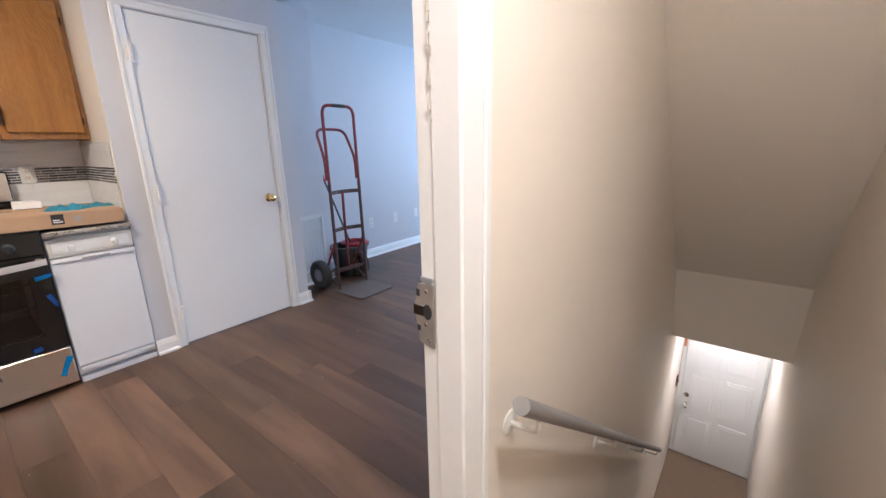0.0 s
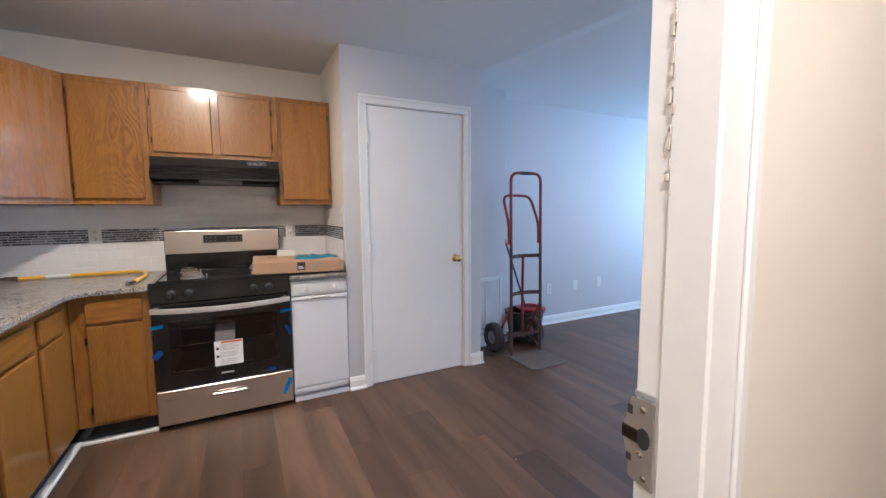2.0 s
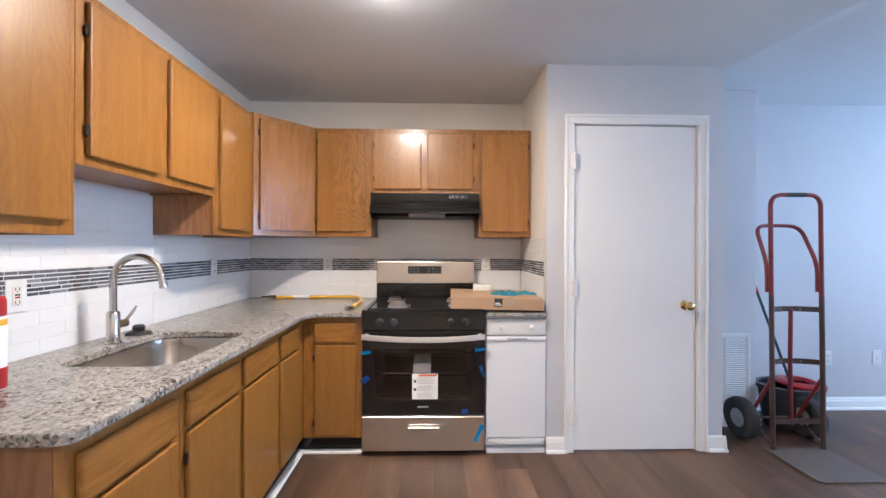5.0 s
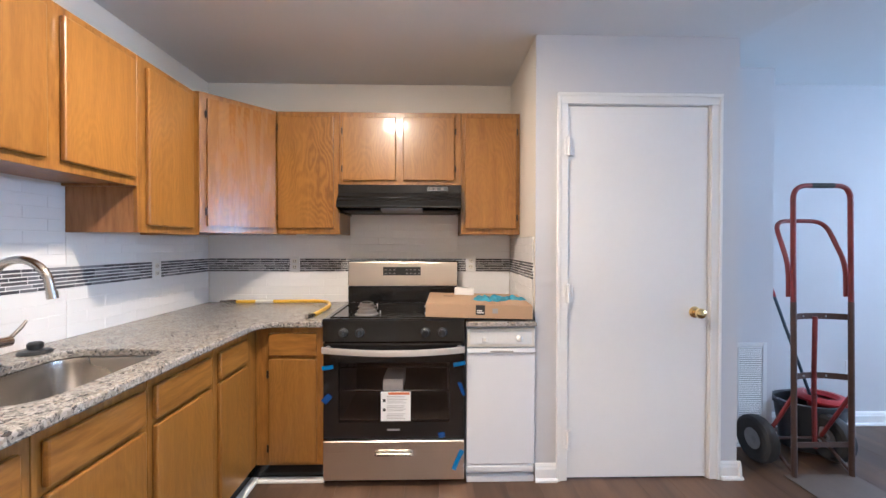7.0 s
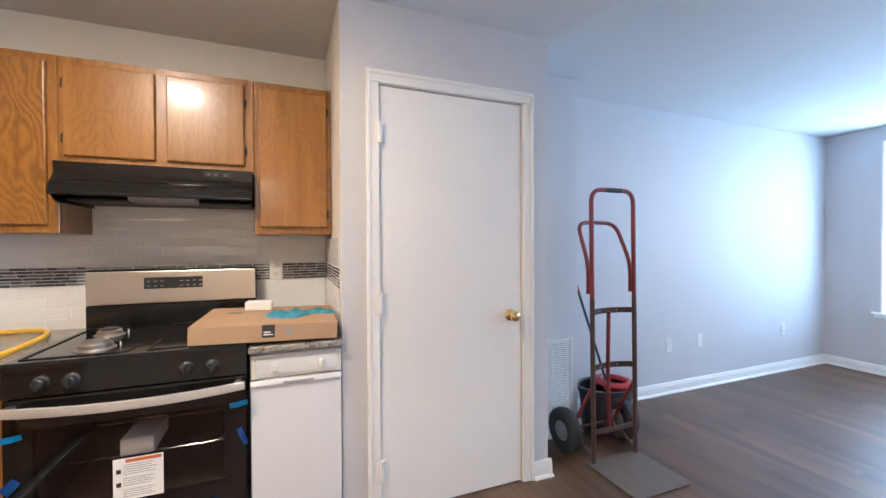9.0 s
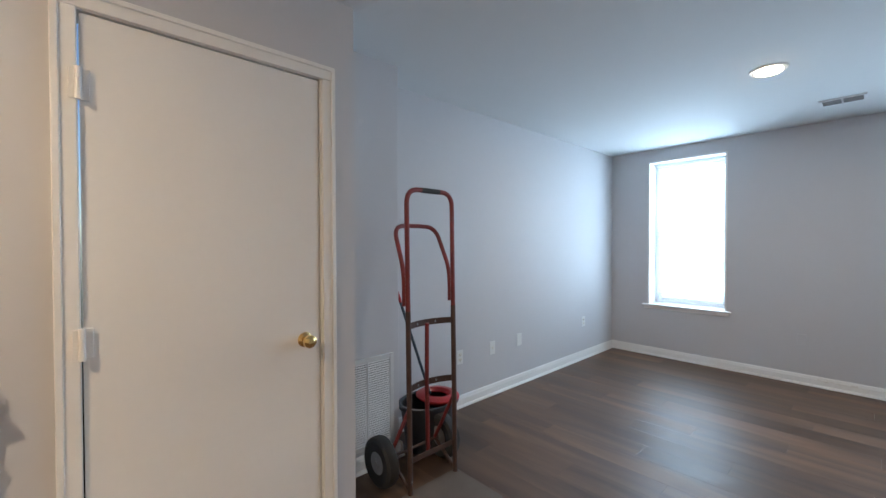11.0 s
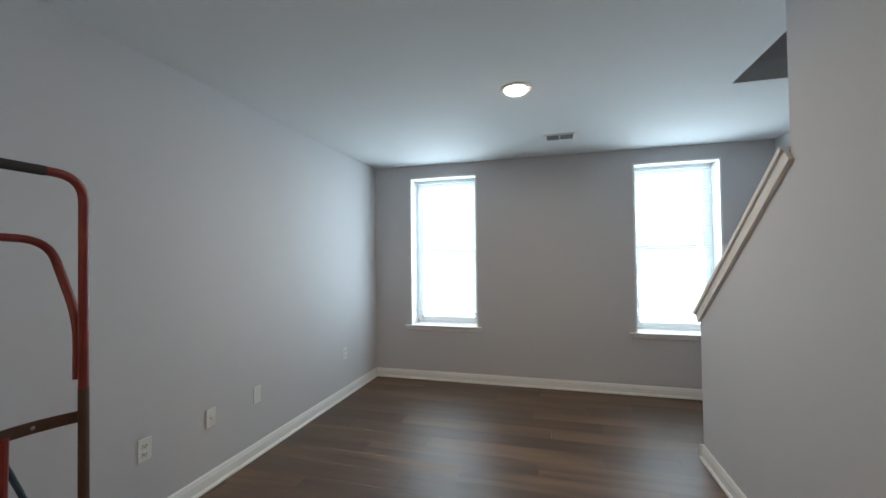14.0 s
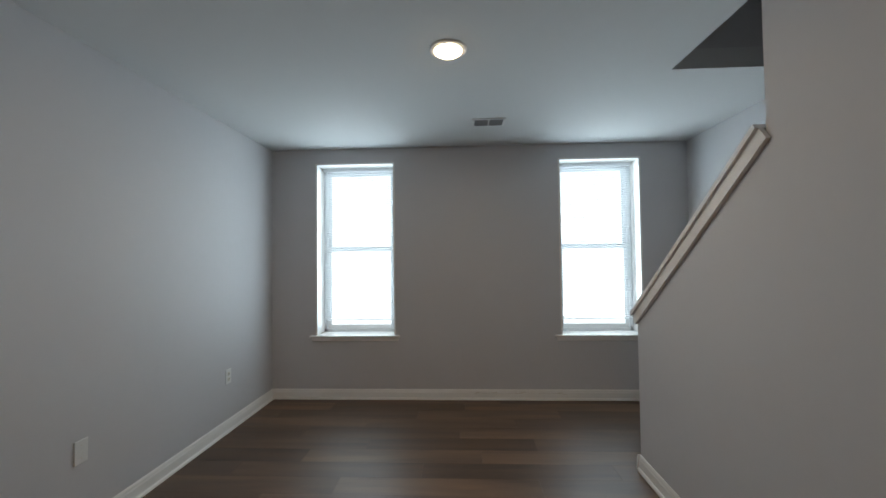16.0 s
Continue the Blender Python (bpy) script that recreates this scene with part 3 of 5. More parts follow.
def baseboard(p, q, label):
    """A board along the foot of a wall from p to q, its face to the left of that way."""
    p, q = Vector((*p, 0)), Vector((*q, 0))
    d = (q - p).normalized()
    n = Vector((-d.y, d.x, 0))
    bm = bmesh.new()
    rings = []
    for e in (p, q):
        rings.append([bm.verts.new(e + n * a + Vector((0, 0, z))) for a, z in base_profile()])
    k = len(rings[0])
    for i in range(k):
        j = (i + 1) % k
        bm.faces.new((rings[0][i], rings[0][j], rings[1][j], rings[1][i]))
    bm.faces.new(rings[0])
    bm.faces.new(rings[1][::-1])
    structure(part("baseboard", bm, TRIM), label, "baseboard")


BB = "white moulded baseboard along a grey wall"
baseboard((XW, YL), (1.653, YL), BB)
baseboard((XW, YF), (XW, YL), BB)
baseboard((1.0, YK), (3.962, YK), BB)
baseboard((3.962, YK + 0.02), (3.962, -2.50), BB)
baseboard((0.122, 0.0), (0.0, 0.0), "short white baseboard beside the closet door")
baseboard((1.154, 0.0), (1.035, 0.0), "short white baseboard at the closet corner")
baseboard((1.134, 0.361), (1.134, -0.024), "white baseboard at the closet return")
baseboard((1.653, 0.361), (1.134, 0.361), "white baseboard under the return grille")
baseboard((1.653, YL), (1.653, 0.337), "short white baseboard at the wall corner")


def casing_parts(parent, x0, x1, top, face, out, w=0.057):
    """Door casing on a wall whose face is at y = face; out is the way it stands proud."""
    def board(name, a, b, edge_a, edge_b):
        bm = bmesh.new()
        add_box(bm, (a[0], face, a[1]), (b[0], face + out * 0.012, b[1]), 0.003)
        add_box(bm, (edge_a[0], face + out * 0.011, edge_a[1]), (edge_b[0], face + out * 0.019, edge_b[1]), 0.003)
        part(name, bm, TRIM, parent)
    board("side_casing", (x0 - w, FZ), (x0, top), (x0 - w, FZ), (x0 - w + 0.02, top + w - 0.02))
    board("side_casing", (x1, FZ), (x1 + w, top), (x1 + w - 0.02, FZ), (x1 + w, top + w - 0.02))
    board("head_casing", (x0 - w, top), (x1 + w, top + w), (x0 - w, top + w - 0.02), (x1 + w, top + w))


cl = thing("door_closet", "closed white flush closet door with brass knob and white hinges", "door", (0.57, 0, 0), kind="structure")
bm = bmesh.new()
add_box(bm, (0.181, 0.004, FZ + 0.010), (0.961, 0.039, 2.040), 0.002)
part("door_leaf", bm, DOORPAINT, cl)
casing_parts(cl, 0.176, 0.972, 2.048, 0.0, -1, 0.060)
box("jamb", (0.161, 0.001, FZ), (0.177, 0.11, 2.046), TRIM, cl, 0)
box("jamb", (0.965, 0.001, FZ), (0.981, 0.11, 2.046), TRIM, cl, 0)
box("head_jamb", (0.161, 0.001, 2.046), (0.981, 0.11, 2.055), TRIM, cl, 0)
for z in (1.815, 1.01, 0.21):
    bm = bmesh.new()
    add_tube(bm, [(0.1785, -0.016, z - 0.05), (0.1785, -0.016, z - 0.017), (0.1785, -0.016, z - 0.016), (0.1785, -0.016, z + 0.016), (0.1785, -0.016, z + 0.017), (0.1785, -0.016, z + 0.05)], [0.0095, 0.0095, 0.0085, 0.0085, 0.0095, 0.0095], 10)
    add_box(bm, (0.181, -0.0060, z - 0.048), (0.206, 0.0038, z + 0.048), 0.002)
    add_box(bm, (0.156, -0.0185, z - 0.048), (0.176, -0.0118, z + 0.048), 0.002)
    part("hinge", bm, DOORPAINT, cl, "painted hinge")
knob_m = pose(0.893, 0.004, 0.905, 90, 0, 0)
lathe("knob", [(0.032, 0.0), (0.032, 0.004), (0.024, 0.008), (0.011, 0.012), (0.011, 0.030), (0.022, 0.036), (0.028, 0.046), (0.027, 0.058), (0.018, 0.065), (0.006, 0.067)], knob_m, BRASS, cl, label="polished brass knob")

dw = thing("door_frame_stairs", "cream painted door frame with an old steel strike plate", "door frame", (-0.6, -2.5, 0), kind="structure")
box("jamb", (XDOOR1, -2.560, FZ), (XDOOR1 + 0.019, -2.468, 2.05), TRIM, dw)
box("jamb", (XDOOR0 - 0.019, -2.560, FZ), (XDOOR0, -2.468, 2.05), TRIM, dw)
box("head_jamb", (XDOOR0 - 0.019, -2.560, 2.05), (XDOOR1 + 0.019, -2.468, 2.068), TRIM, dw)
box("door_stop", (XDOOR1 - 0.004, -2.560, FZ), (XDOOR1, -2.504, 2.05), TRIM, dw, 0.002)
box("door_stop", (XDOOR0, -2.560, FZ), (XDOOR0 + 0.004, -2.504, 2.05), TRIM, dw, 0.002)
casing_parts(dw, XDOOR0 - 0.008, XDOOR1 + 0.008, 2.06, YS, -1, 0.075)
casing_parts(dw, XDOOR0 - 0.008, XDOOR1 + 0.008, 2.06, -2.482, 0.5, 0.055)
PX = XDOOR1 - 0.0045
bm = bmesh.new()
notch = [(-2.499, 0.905), (-2.468, 0.910), (-2.463, 0.914), (-2.463, 0.933), (-2.468, 0.934), (-2.468, 0.944), (-2.459, 0.946), (-2.455, 0.965), (-2.455, 0.988), (-2.459, 0.994), (-2.459, 1.000), (-2.468, 1.001), (-2.468, 1.014), (-2.463, 1.015), (-2.466, 1.026), (-2.499, 1.026)]
add_prism(bm, notch, "x", PX, XDOOR1 - 0.0015)
strike = part("strike_plate", bm, SATIN, dw, "worn steel strike plate")
bm = bmesh.new()
add_prism(bm, [(-2.485 + 0.010 * math.cos(k * math.pi / 8), 0.974 + 0.015 * math.sin(k * math.pi / 8)) for k in range(16)], "x", PX - 0.0006, XDOOR1 - 0.002)
part("latch_hole", bm, SLOT, strike)
# dark hinge colour on the lip paints the shade of a recess
box("latch_lip", (PX - 0.0012, -2.477, 0.964), (PX + 0.001, -2.452, 0.984), HINGE, strike, 0.001, "bent lip coloured dark for the shade of its recess")
for z0, z1 in ((1.001, 1.014), (0.934, 0.944)):
    box("edge_notch", (PX - 0.0003, -2.468, z0), (XDOOR1 - 0.001, -2.460, z1), SLOT, strike, 0)
box("old_mortise", (XDOOR1 - 0.0046, -2.499, 1.030), (XDOOR1 - 0.0012, -2.470, 1.039), REGISTER, dw, 0.001, "old grey mortise edge above the strike")
for y, z in ((-2.484, 1.014), (-2.481, 0.950), (-2.487, 0.919)):
    bm = bmesh.new()
    add_lathe(bm, [(0.0045, 0), (0.0045, 0.0012), (0.002, 0.0018)], pose(PX, y, z, 0, -90, 0), 10)
    part("screw", bm, CHROME, strike)
rng = random.Random(4)
bm = bmesh.new()
for i in range(46):
    z = 1.30 + i * 0.0155 + rng.uniform(-0.006, 0.006)
    y = -2.504 + rng.uniform(-0.003, 0.003)
    add_box(bm, (XDOOR1 - 0.0050, y - rng.uniform(0.0005, 0.0022), z), (XDOOR1 + 0.002, y + rng.uniform(0.001, 0.0035), z + rng.uniform(0.006, 0.020)), 0.0008)
part("chipped_edge", bm, PUTTY, dw, "chipped paint along the jamb edge")

# handrail
hr = thing("handrail", "grey painted round handrail on wall brackets", "handrail", (0.1, YS, 0.4))
r0, r1 = Vector((-0.085, YS - 0.080, 0.782)), Vector((2.35, YS - 0.080, -1.055))
tube("rail", [r0 + (r1 - r0) * t for t in (0, 0.3, 0.7, 1)], 0.0180, RAILPAINT, hr, 14)
for t in (0.035, 0.35, 0.66, 0.95):
    c = r0 + (r1 - r0) * t
    bm = bmesh.new()
    add_tube(bm, fillet([(c.x, c.y, c.z - 0.02), (c.x, c.y, c.z - 0.05), (c.x + 0.02, YS, c.z - 0.075)], 0.03), 0.007, 8)
    add_lathe(bm, [(0.03, 0), (0.03, 0.003), (0.014, 0.008)], pose(c.x + 0.02, YS, c.z - 0.075, 90, 0, 0), 14)
    part("bracket", bm, IVORY, hr, "cream painted wall bracket")

# entry door at the foot of the stairs
ed = thing("door_entry", "closed white six-panel entry door", "door", (4.2, -2.94, -2.38), kind="structure")
box("door_leaf", (4.165, -3.295, -2.37), (4.199, -2.590, -0.36), DOORPAINT, ed)
for y0, y1 in ((-3.225, -2.975), (-2.91, -2.66)):
    for z0, z1 in ((-2.26, -1.83), (-1.74, -1.28), (-1.19, -0.95)):
        bm = bmesh.new()
        add_box(bm, (4.159, y0, z0), (4.166, y1, z1), 0.006)
        add_box(bm, (4.154, y0 + 0.03, z0 + 0.03), (4.160, y1 - 0.03, z1 - 0.03), 0.005)
        part("door_panel", bm, DOORPAINT, ed)
lathe("knob", [(0.03, 0), (0.03, 0.005), (0.012, 0.01), (0.012, 0.03), (0.027, 0.04), (0.027, 0.055), (0.012, 0.065)], pose(4.165, -2.645, -1.70, 0, -90, 0), CHROME, ed, label="chrome knob")
lathe("deadbolt", [(0.028, 0), (0.028, 0.008), (0.018, 0.014), (0.006, 0.016)], pose(4.165, -2.645, -1.575, 0, -90, 0), NICKEL, ed)
bm = bmesh.new()
add_box(bm, (4.180, -2.588, -2.38), (4.1995, -2.548, -0.3), 0.003)
add_box(bm, (4.180, -3.319, -2.38), (4.1995, -3.297, -0.3), 0.003)
part("casing", bm, TRIM, ed)
sp = thing("wall_switch", "dark red-brown wall switch plate by the entry door", "switch", (3.95, YS, -1.32))
box("cover_plate", (3.91, YS - 0.012, -1.37), (3.985, YS - 0.0005, -1.26), MAROON, sp, 0.004)
box("toggle", (3.942, YS - 0.020, -1.33), (3.954, YS - 0.011, -1.30), SLOT, sp, 0.002)
tg = thing("red_tag", "small red tag on the trim beside the entry door", "tag", (4.17, -2.56, -1.0))
box("strip", (4.176, -2.575, -0.99), (4.1798, -2.553, -0.88), ORANGE, tg, 0.001)


# ---- windows ----
def window(name, y0, y1, label):
    w = thing(name, label, "window", (XW, (y0 + y1) / 2, ZS), kind="structure")
    xf = XW + 0.205
    bm = bmesh.new()
    add_box(bm, (XW - 0.002, y0 - 0.004, ZT - 0.012), (XW + 0.20, y1 + 0.004, ZT + 0.004))
    add_box(bm, (XW - 0.002, y0 - 0.004, ZS), (XW + 0.20, y0 + 0.012, ZT - 0.012))
    add_box(bm, (XW - 0.002, y1 - 0.012, ZS), (XW + 0.20, y1 + 0.004, ZT - 0.012))
    part("lining", bm, TRIM, w)
    bm = bmesh.new()
    add_box(bm, (XW - 0.032, y0 - 0.045, ZS - 0.02), (XW, y1 + 0.062, ZS), 0.006, 2)
    add_box(bm, (XW - 0.001, y0, ZS - 0.02), (XW + 0.20, y1, ZS), 0)
    sill = part("window_sill", bm, TRIM, w)
    box("apron", (XW - 0.014, y0 - 0.03, ZS - 0.056), (XW + 0.001, y1 + 0.045, ZS - 0.0205), TRIM, w, 0.004)
    a, b = y0 + 0.012, y1 - 0.012
    bm = bmesh.new()
    for p, q in (((xf, a, ZS), (xf + 0.07, a + 0.03, ZT - 0.012)), ((xf, b - 0.03, ZS), (xf + 0.07, b, ZT - 0.012)), ((xf, a, ZT - 0.042), (xf + 0.07, b, ZT - 0.012)), ((xf, a, ZS), (xf + 0.07, b, ZS + 0.03))):
        add_box(bm, p, q, 0.003)
    part("window_frame", bm, VINYL, w)
    zm = 1.435
    for nm, x, z0, z1 in (("upper_sash", xf + 0.042, zm - 0.015, ZT - 0.042), ("lower_sash", xf + 0.010, ZS + 0.03, zm + 0.02)):
        bm = bmesh.new()
        for p, q in (((x, a + 0.03, z0), (x + 0.028, a + 0.068, z1)), ((x, b - 0.068, z0), (x + 0.028, b - 0.03, z1)), ((x, a + 0.068, z0), (x + 0.028, b - 0.068, z0 + 0.04)), ((x, a + 0.068, z1 - 0.038), (x + 0.028, b - 0.068, z1))):
            add_box(bm, p, q, 0.003)
        s = part(nm, bm, VINYL, w)
        g = box("pane", (x + 0.012, a + 0.066, z0 + 0.038), (x + 0.016, b - 0.066, z1 - 0.036), PANE, s, 0)
        g.visible_shadow = False
    bl = thing("window_blind", "white slatted mini blind lowered almost to the sill", "blind", (XW + 0.17, (y0 + y1) / 2, 0.72), "blinds")
    bz = 0.725
    box("headrail", (XW + 0.150, a + 0.006, ZT - 0.045), (XW + 0.185, b - 0.006, ZT - 0.014), SLAT, bl)
    box("bottom_rail", (XW + 0.158, a + 0.010, bz - 0.012), (XW + 0.182, b - 0.010, bz), SLAT, bl)
    me = None
    n = 68
    for i in range(n):
        z = bz + 0.012 + (ZT - 0.05 - bz - 0.012) * i / n
        if me is None:
            bm = bmesh.new()
            outline = [(-0.0125, -0.0006), (0.0, 0.0006), (0.0125, -0.0006), (0.0125, -0.0011), (0.0, 0.0001), (-0.0125, -0.0011)]
            add_prism(bm, outline, "y", -(b - a) / 2 + 0.010, (b - a) / 2 - 0.010)
            me = bpy.data.meshes.new("slat")
            bmesh.ops.recalc_face_normals(bm, faces=bm.faces)
            bm.to_mesh(me)
            bm.free()
            me.materials.append(SLAT)
        s = new("slat", me)
        s.parent, s.location, s.rotation_euler = bl, (0, 0, z - 0.72), (0, radians(20 + 2.0 * math.sin(i * 1.7)), 0)
    for y in (a + 0.10, (a + b) / 2, b - 0.10):
        tube("cord", [(XW + 0.1695, y, bz), (XW + 0.1695, y, ZT - 0.04)], 0.0009, SLAT, bl, 5)
    return w


window("window_1", *WA, "tall white double-hung window with lowered blind")
window("window_2", *WB, "tall white double-hung window beside the stairs")


bd = box("backdrop", (9.0, -9.0, -3.0), (9.05, 6.0, 8.0), SKYGLOW, bevel=0)
structure(bd, "bright overcast white sky outside the windows", "backdrop")


# ---- outlets ----
def outlet(name, label, m, kind_of="duplex", group="wall outlets", plate=PLATE):
    o = thing(name, label, "outlet", (0, 0, 0), group)
    box("cover_plate", (-0.036, -0.006, -0.058), (0.036, -0.0005, 0.058), plate, o, 0.003)
    if kind_of == "duplex":
        for z in (-0.021, 0.021):
            bm = bmesh.new()
            add_box(bm, (-0.016, -0.0085, z - 0.014), (0.016, -0.005, z + 0.014), 0.003)
            s = part("socket", bm, IVORY, o)
            bm = bmesh.new()
            add_box(bm, (-0.008, -0.0092, z - 0.004), (-0.0055, -0.0084, z + 0.006))
            add_box(bm, (0.0055, -0.0092, z - 0.004), (0.008, -0.0084, z + 0.006))
            add_box(bm, (-0.002, -0.0092, z - 0.011), (0.002, -0.0084, z - 0.007))
            part("slots", bm, SLOT, s)
    elif kind_of == "ground_fault":
        insert = box("insert", (-0.017, -0.0085, -0.034), (0.017, -0.005, 0.034), IVORY, o, 0.002)
        for z in (-0.023, 0.023):
            bm = bmesh.new()
            add_box(bm, (-0.008, -0.0092, z - 0.004), (-0.0055, -0.0084, z + 0.006))
            add_box(bm, (0.0055, -0.0092, z - 0.004), (0.008, -0.0084, z + 0.006))
            add_box(bm, (-0.002, -0.0092, z - 0.010), (0.002, -0.0084, z - 0.006))
            part("slots", bm, SLOT, insert)
        box("test_button", (-0.009, -0.0096, 0.001), (0.009, -0.0084, 0.007), SLOT, insert, 0.0006)
        box("reset_button", (-0.009, -0.0096, -0.008), (0.009, -0.0084, -0.002), REDPLASTIC, insert, 0.0006)
    elif kind_of == "jack":
        box("jack", (-0.008, -0.010, -0.010), (0.008, -0.005, 0.010), IVORY, o, 0.002)
    else:
        for z in (-0.03, 0.03):
            lathe("screw", [(0.003, 0), (0.003, 0.001)], pose(0, -0.006, z, 90, 0, 0), IVORY, o, 8)
    o.matrix_basis = m
    return o


outlet("wall_outlet", "white double outlet low on the grey wall", pose(2.455, YL, 0.388))
outlet("wall_jack", "white jack plate low on the grey wall", pose(2.862, YL, 0.393), "jack")
outlet("wall_plate", "white blank plate low on the grey wall", pose(3.253, YL, 0.403), "blank")
outlet("wall_outlet", "white double outlet near the window corner", pose(4.477, YL, 0.410))
outlet("wall_plate", "grey painted plate between the windows", pose(XW, -1.195, 0.392, 0, 0, -90), "blank", plate=PAINT)
outlet("kitchen_outlet", "white outlet in the tiled backsplash", pose(-1.549, YB - 0.010, 1.138))
outlet("kitchen_outlet", "white outlet beside the range backguard", pose(-0.291, YB - 0.010, 1.141))
outlet("kitchen_outlet", "white outlet in the backsplash beside the corner", pose(XL + 0.010, 0.155, 1.132, 0, 0, 90))
outlet("kitchen_outlet", "white outlet in the backsplash near the sink", pose(XL + 0.010, -1.076, 1.092, 0, 0, 90), "ground_fault")


# ---- ceiling fixtures ----
def disc_light(label, x, y, z=H):
    o = thing("ceiling_light", label, "ceiling light", (x, y, z), "ceiling lights")
    lathe("trim_ring", [(0.072, 0), (0.099, 0), (0.099, -0.004), (0.095, -0.008), (0.078, -0.010), (0.072, -0.008)], pose(x, y, z), TRIM, o, 40)
    lathe("diffuser", [(0.073, -0.004), (0.072, -0.014), (0.062, -0.022), (0.04, -0.026), (0.01, -0.027)], pose(x, y, z), LAMPGLOW, o, 40, "lit warm diffuser")


disc_light("lit round flush ceiling light in the living room", 3.43, -1.19)
dome = thing("ceiling_light", "lit shallow dome ceiling light over the kitchen", "ceiling light", (-0.92, -0.83, H), "ceiling lights")
lathe("trim_ring", [(0.098, 0), (0.130, 0), (0.130, -0.008), (0.118, -0.018), (0.100, -0.020), (0.098, -0.014)], pose(-0.92, -0.83, H), TRIM, dome, 40)
lathe("diffuser", [(0.099, -0.006), (0.098, -0.020), (0.086, -0.036), (0.055, -0.047), (0.01, -0.051)], pose(-0.92, -0.83, H), DOMEGLOW, dome, 40, "lit warm frosted dome")
disc_light("lit round flush ceiling light over the landing", -0.55, -3.18)
disc_light("lit round flush light inside the entry", 3.62, -2.93, -0.25)

cv = thing("ceiling_vent", "white ceiling register with two rows of slats in painted shade", "vent", (4.55, -1.475, H))
bm = bmesh.new()
for p, q in (((4.465, -1.61, H - 0.008), (4.485, -1.345, H)), ((4.615, -1.61, H - 0.008), (4.635, -1.345, H)), ((4.485, -1.61, H - 0.008), (4.615, -1.59, H)), ((4.485, -1.365, H - 0.008), (4.615, -1.345, H)), ((4.485, -1.484, H - 0.008), (4.615, -1.470, H))):
    add_box(bm, p, q, 0.002)
part("frame", bm, GRILLE, cv)
# flat dark sheet in place of an unlit duct; slats coloured grey as shaded
box("backing", (4.485, -1.59, H - 0.0015), (4.615, -1.365, H - 0.0005), SHADE, cv, 0)
for i in range(9):
    x = 4.493 + i * 0.0143
    bm = bmesh.new()
    add_prism(bm, [(x, H - 0.002), (x + 0.002, H - 0.002), (x + 0.010, H - 0.0085), (x + 0.008, H - 0.0085)], "y", -1.59, -1.365)
    part("slat", bm, REGISTER, cv)

# return grille
gv = thing("return_grille", "white return air grille with fine horizontal slats", "vent", (1.43, 0.361, 0.1))
GX0, GX1, GZ0, GZ1 = 1.235, 1.605, 0.10, 0.645
bm = bmesh.new()
for p, q in (((GX0, 0.350, GZ0), (GX0 + 0.028, 0.3605, GZ1)), ((GX1 - 0.028, 0.350, GZ0), (GX1, 0.3605, GZ1)), ((GX0 + 0.028, 0.350, GZ0), (GX1 - 0.028, 0.3605, GZ0 + 0.028)), ((GX0 + 0.028, 0.350, GZ1 - 0.028), (GX1 - 0.028, 0.3605, GZ1)), (((GX0 + GX1) / 2 - 0.006, 0.352, GZ0 + 0.028), ((GX0 + GX1) / 2 + 0.006, 0.3605, GZ1 - 0.028))):
    add_box(bm, p, q, 0.002)
part("frame", bm, GRILLE, gv)
# flat dark sheet paints the unlit hollow behind the grille
box("backing", (GX0 + 0.028, 0.3585, GZ0 + 0.028), (GX1 - 0.028, 0.3602, GZ1 - 0.028), SHADE, gv, 0)
n = 36
for i in range(n):
    z = GZ0 + 0.031 + (GZ1 - GZ0 - 0.062) * i / (n - 1)
    bm = bmesh.new()
    add_prism(bm, [(0.3515, z - 0.006), (0.353, z - 0.007), (0.3583, z + 0.002), (0.3570, z + 0.003)], "x", GX0 + 0.028, GX1 - 0.028)
    part("slat", bm, GRILLE, gv)


# ---- kitchen cabinets ----
def small_hinge(p, d, parent):
    """A short dark knuckle hinge at p, standing proud the way d."""
    bm = bmesh.new()
    q = Vector(p) + Vector(d) * 0.004
    add_tube(bm, [q - Vector((0, 0, 0.021)), q - Vector((0, 0, 0.016)), q + Vector((0, 0, 0.016)), q + Vector((0, 0, 0.021))], [0.003, 0.006, 0.006, 0.003], 7)
    part("hinge", bm, HINGE, parent, "dark bronze hinge")


def slab_door(name, a, b, material, parent):
    """A flat oak front with softly rounded edges and a finger groove along its foot."""
    return box(name, a, b, material, parent, 0.006, seg=2)


def cab_back(name, label, x0, x1, z0, z1, y_face, doors, hinges, group):
    c = thing(name, label, "cabinet", ((x0 + x1) / 2, y_face, z0), group)
    bm = bmesh.new()
    add_box(bm, (x0, y_face + 0.02, z0), (x0 + 0.014, YB - 0.001, z1))
    add_box(bm, (x1 - 0.014, y_face + 0.02, z0), (x1, YB - 0.001, z1))
    add_box(bm, (x0 + 0.014, y_face + 0.02, z0 + 0.012), (x1 - 0.014, YB - 0.001, z0 + 0.026))
    add_box(bm, (x0 + 0.014, y_face + 0.02, z1 - 0.014), (x1 - 0.014, YB - 0.001, z1))
    part("body", bm, OAKPLY, c)
    bm = bmesh.new()
    add_box(bm, (x0, y_face, z0), (x1, y_face + 0.02, z1), 0.0015)
    part("face_frame", bm, OAK_Z, c)
    for (a, b, p, q, m) in doors:
        slab_door("door" if q - p > 0.2 else "drawer_front", (a, y_face - 0.020, p), (b, y_face - 0.0005, q), m, c)
    for x, z in hinges:
        small_hinge((x, y_face - 0.006, z), (0, -1, 0), c)
    return c


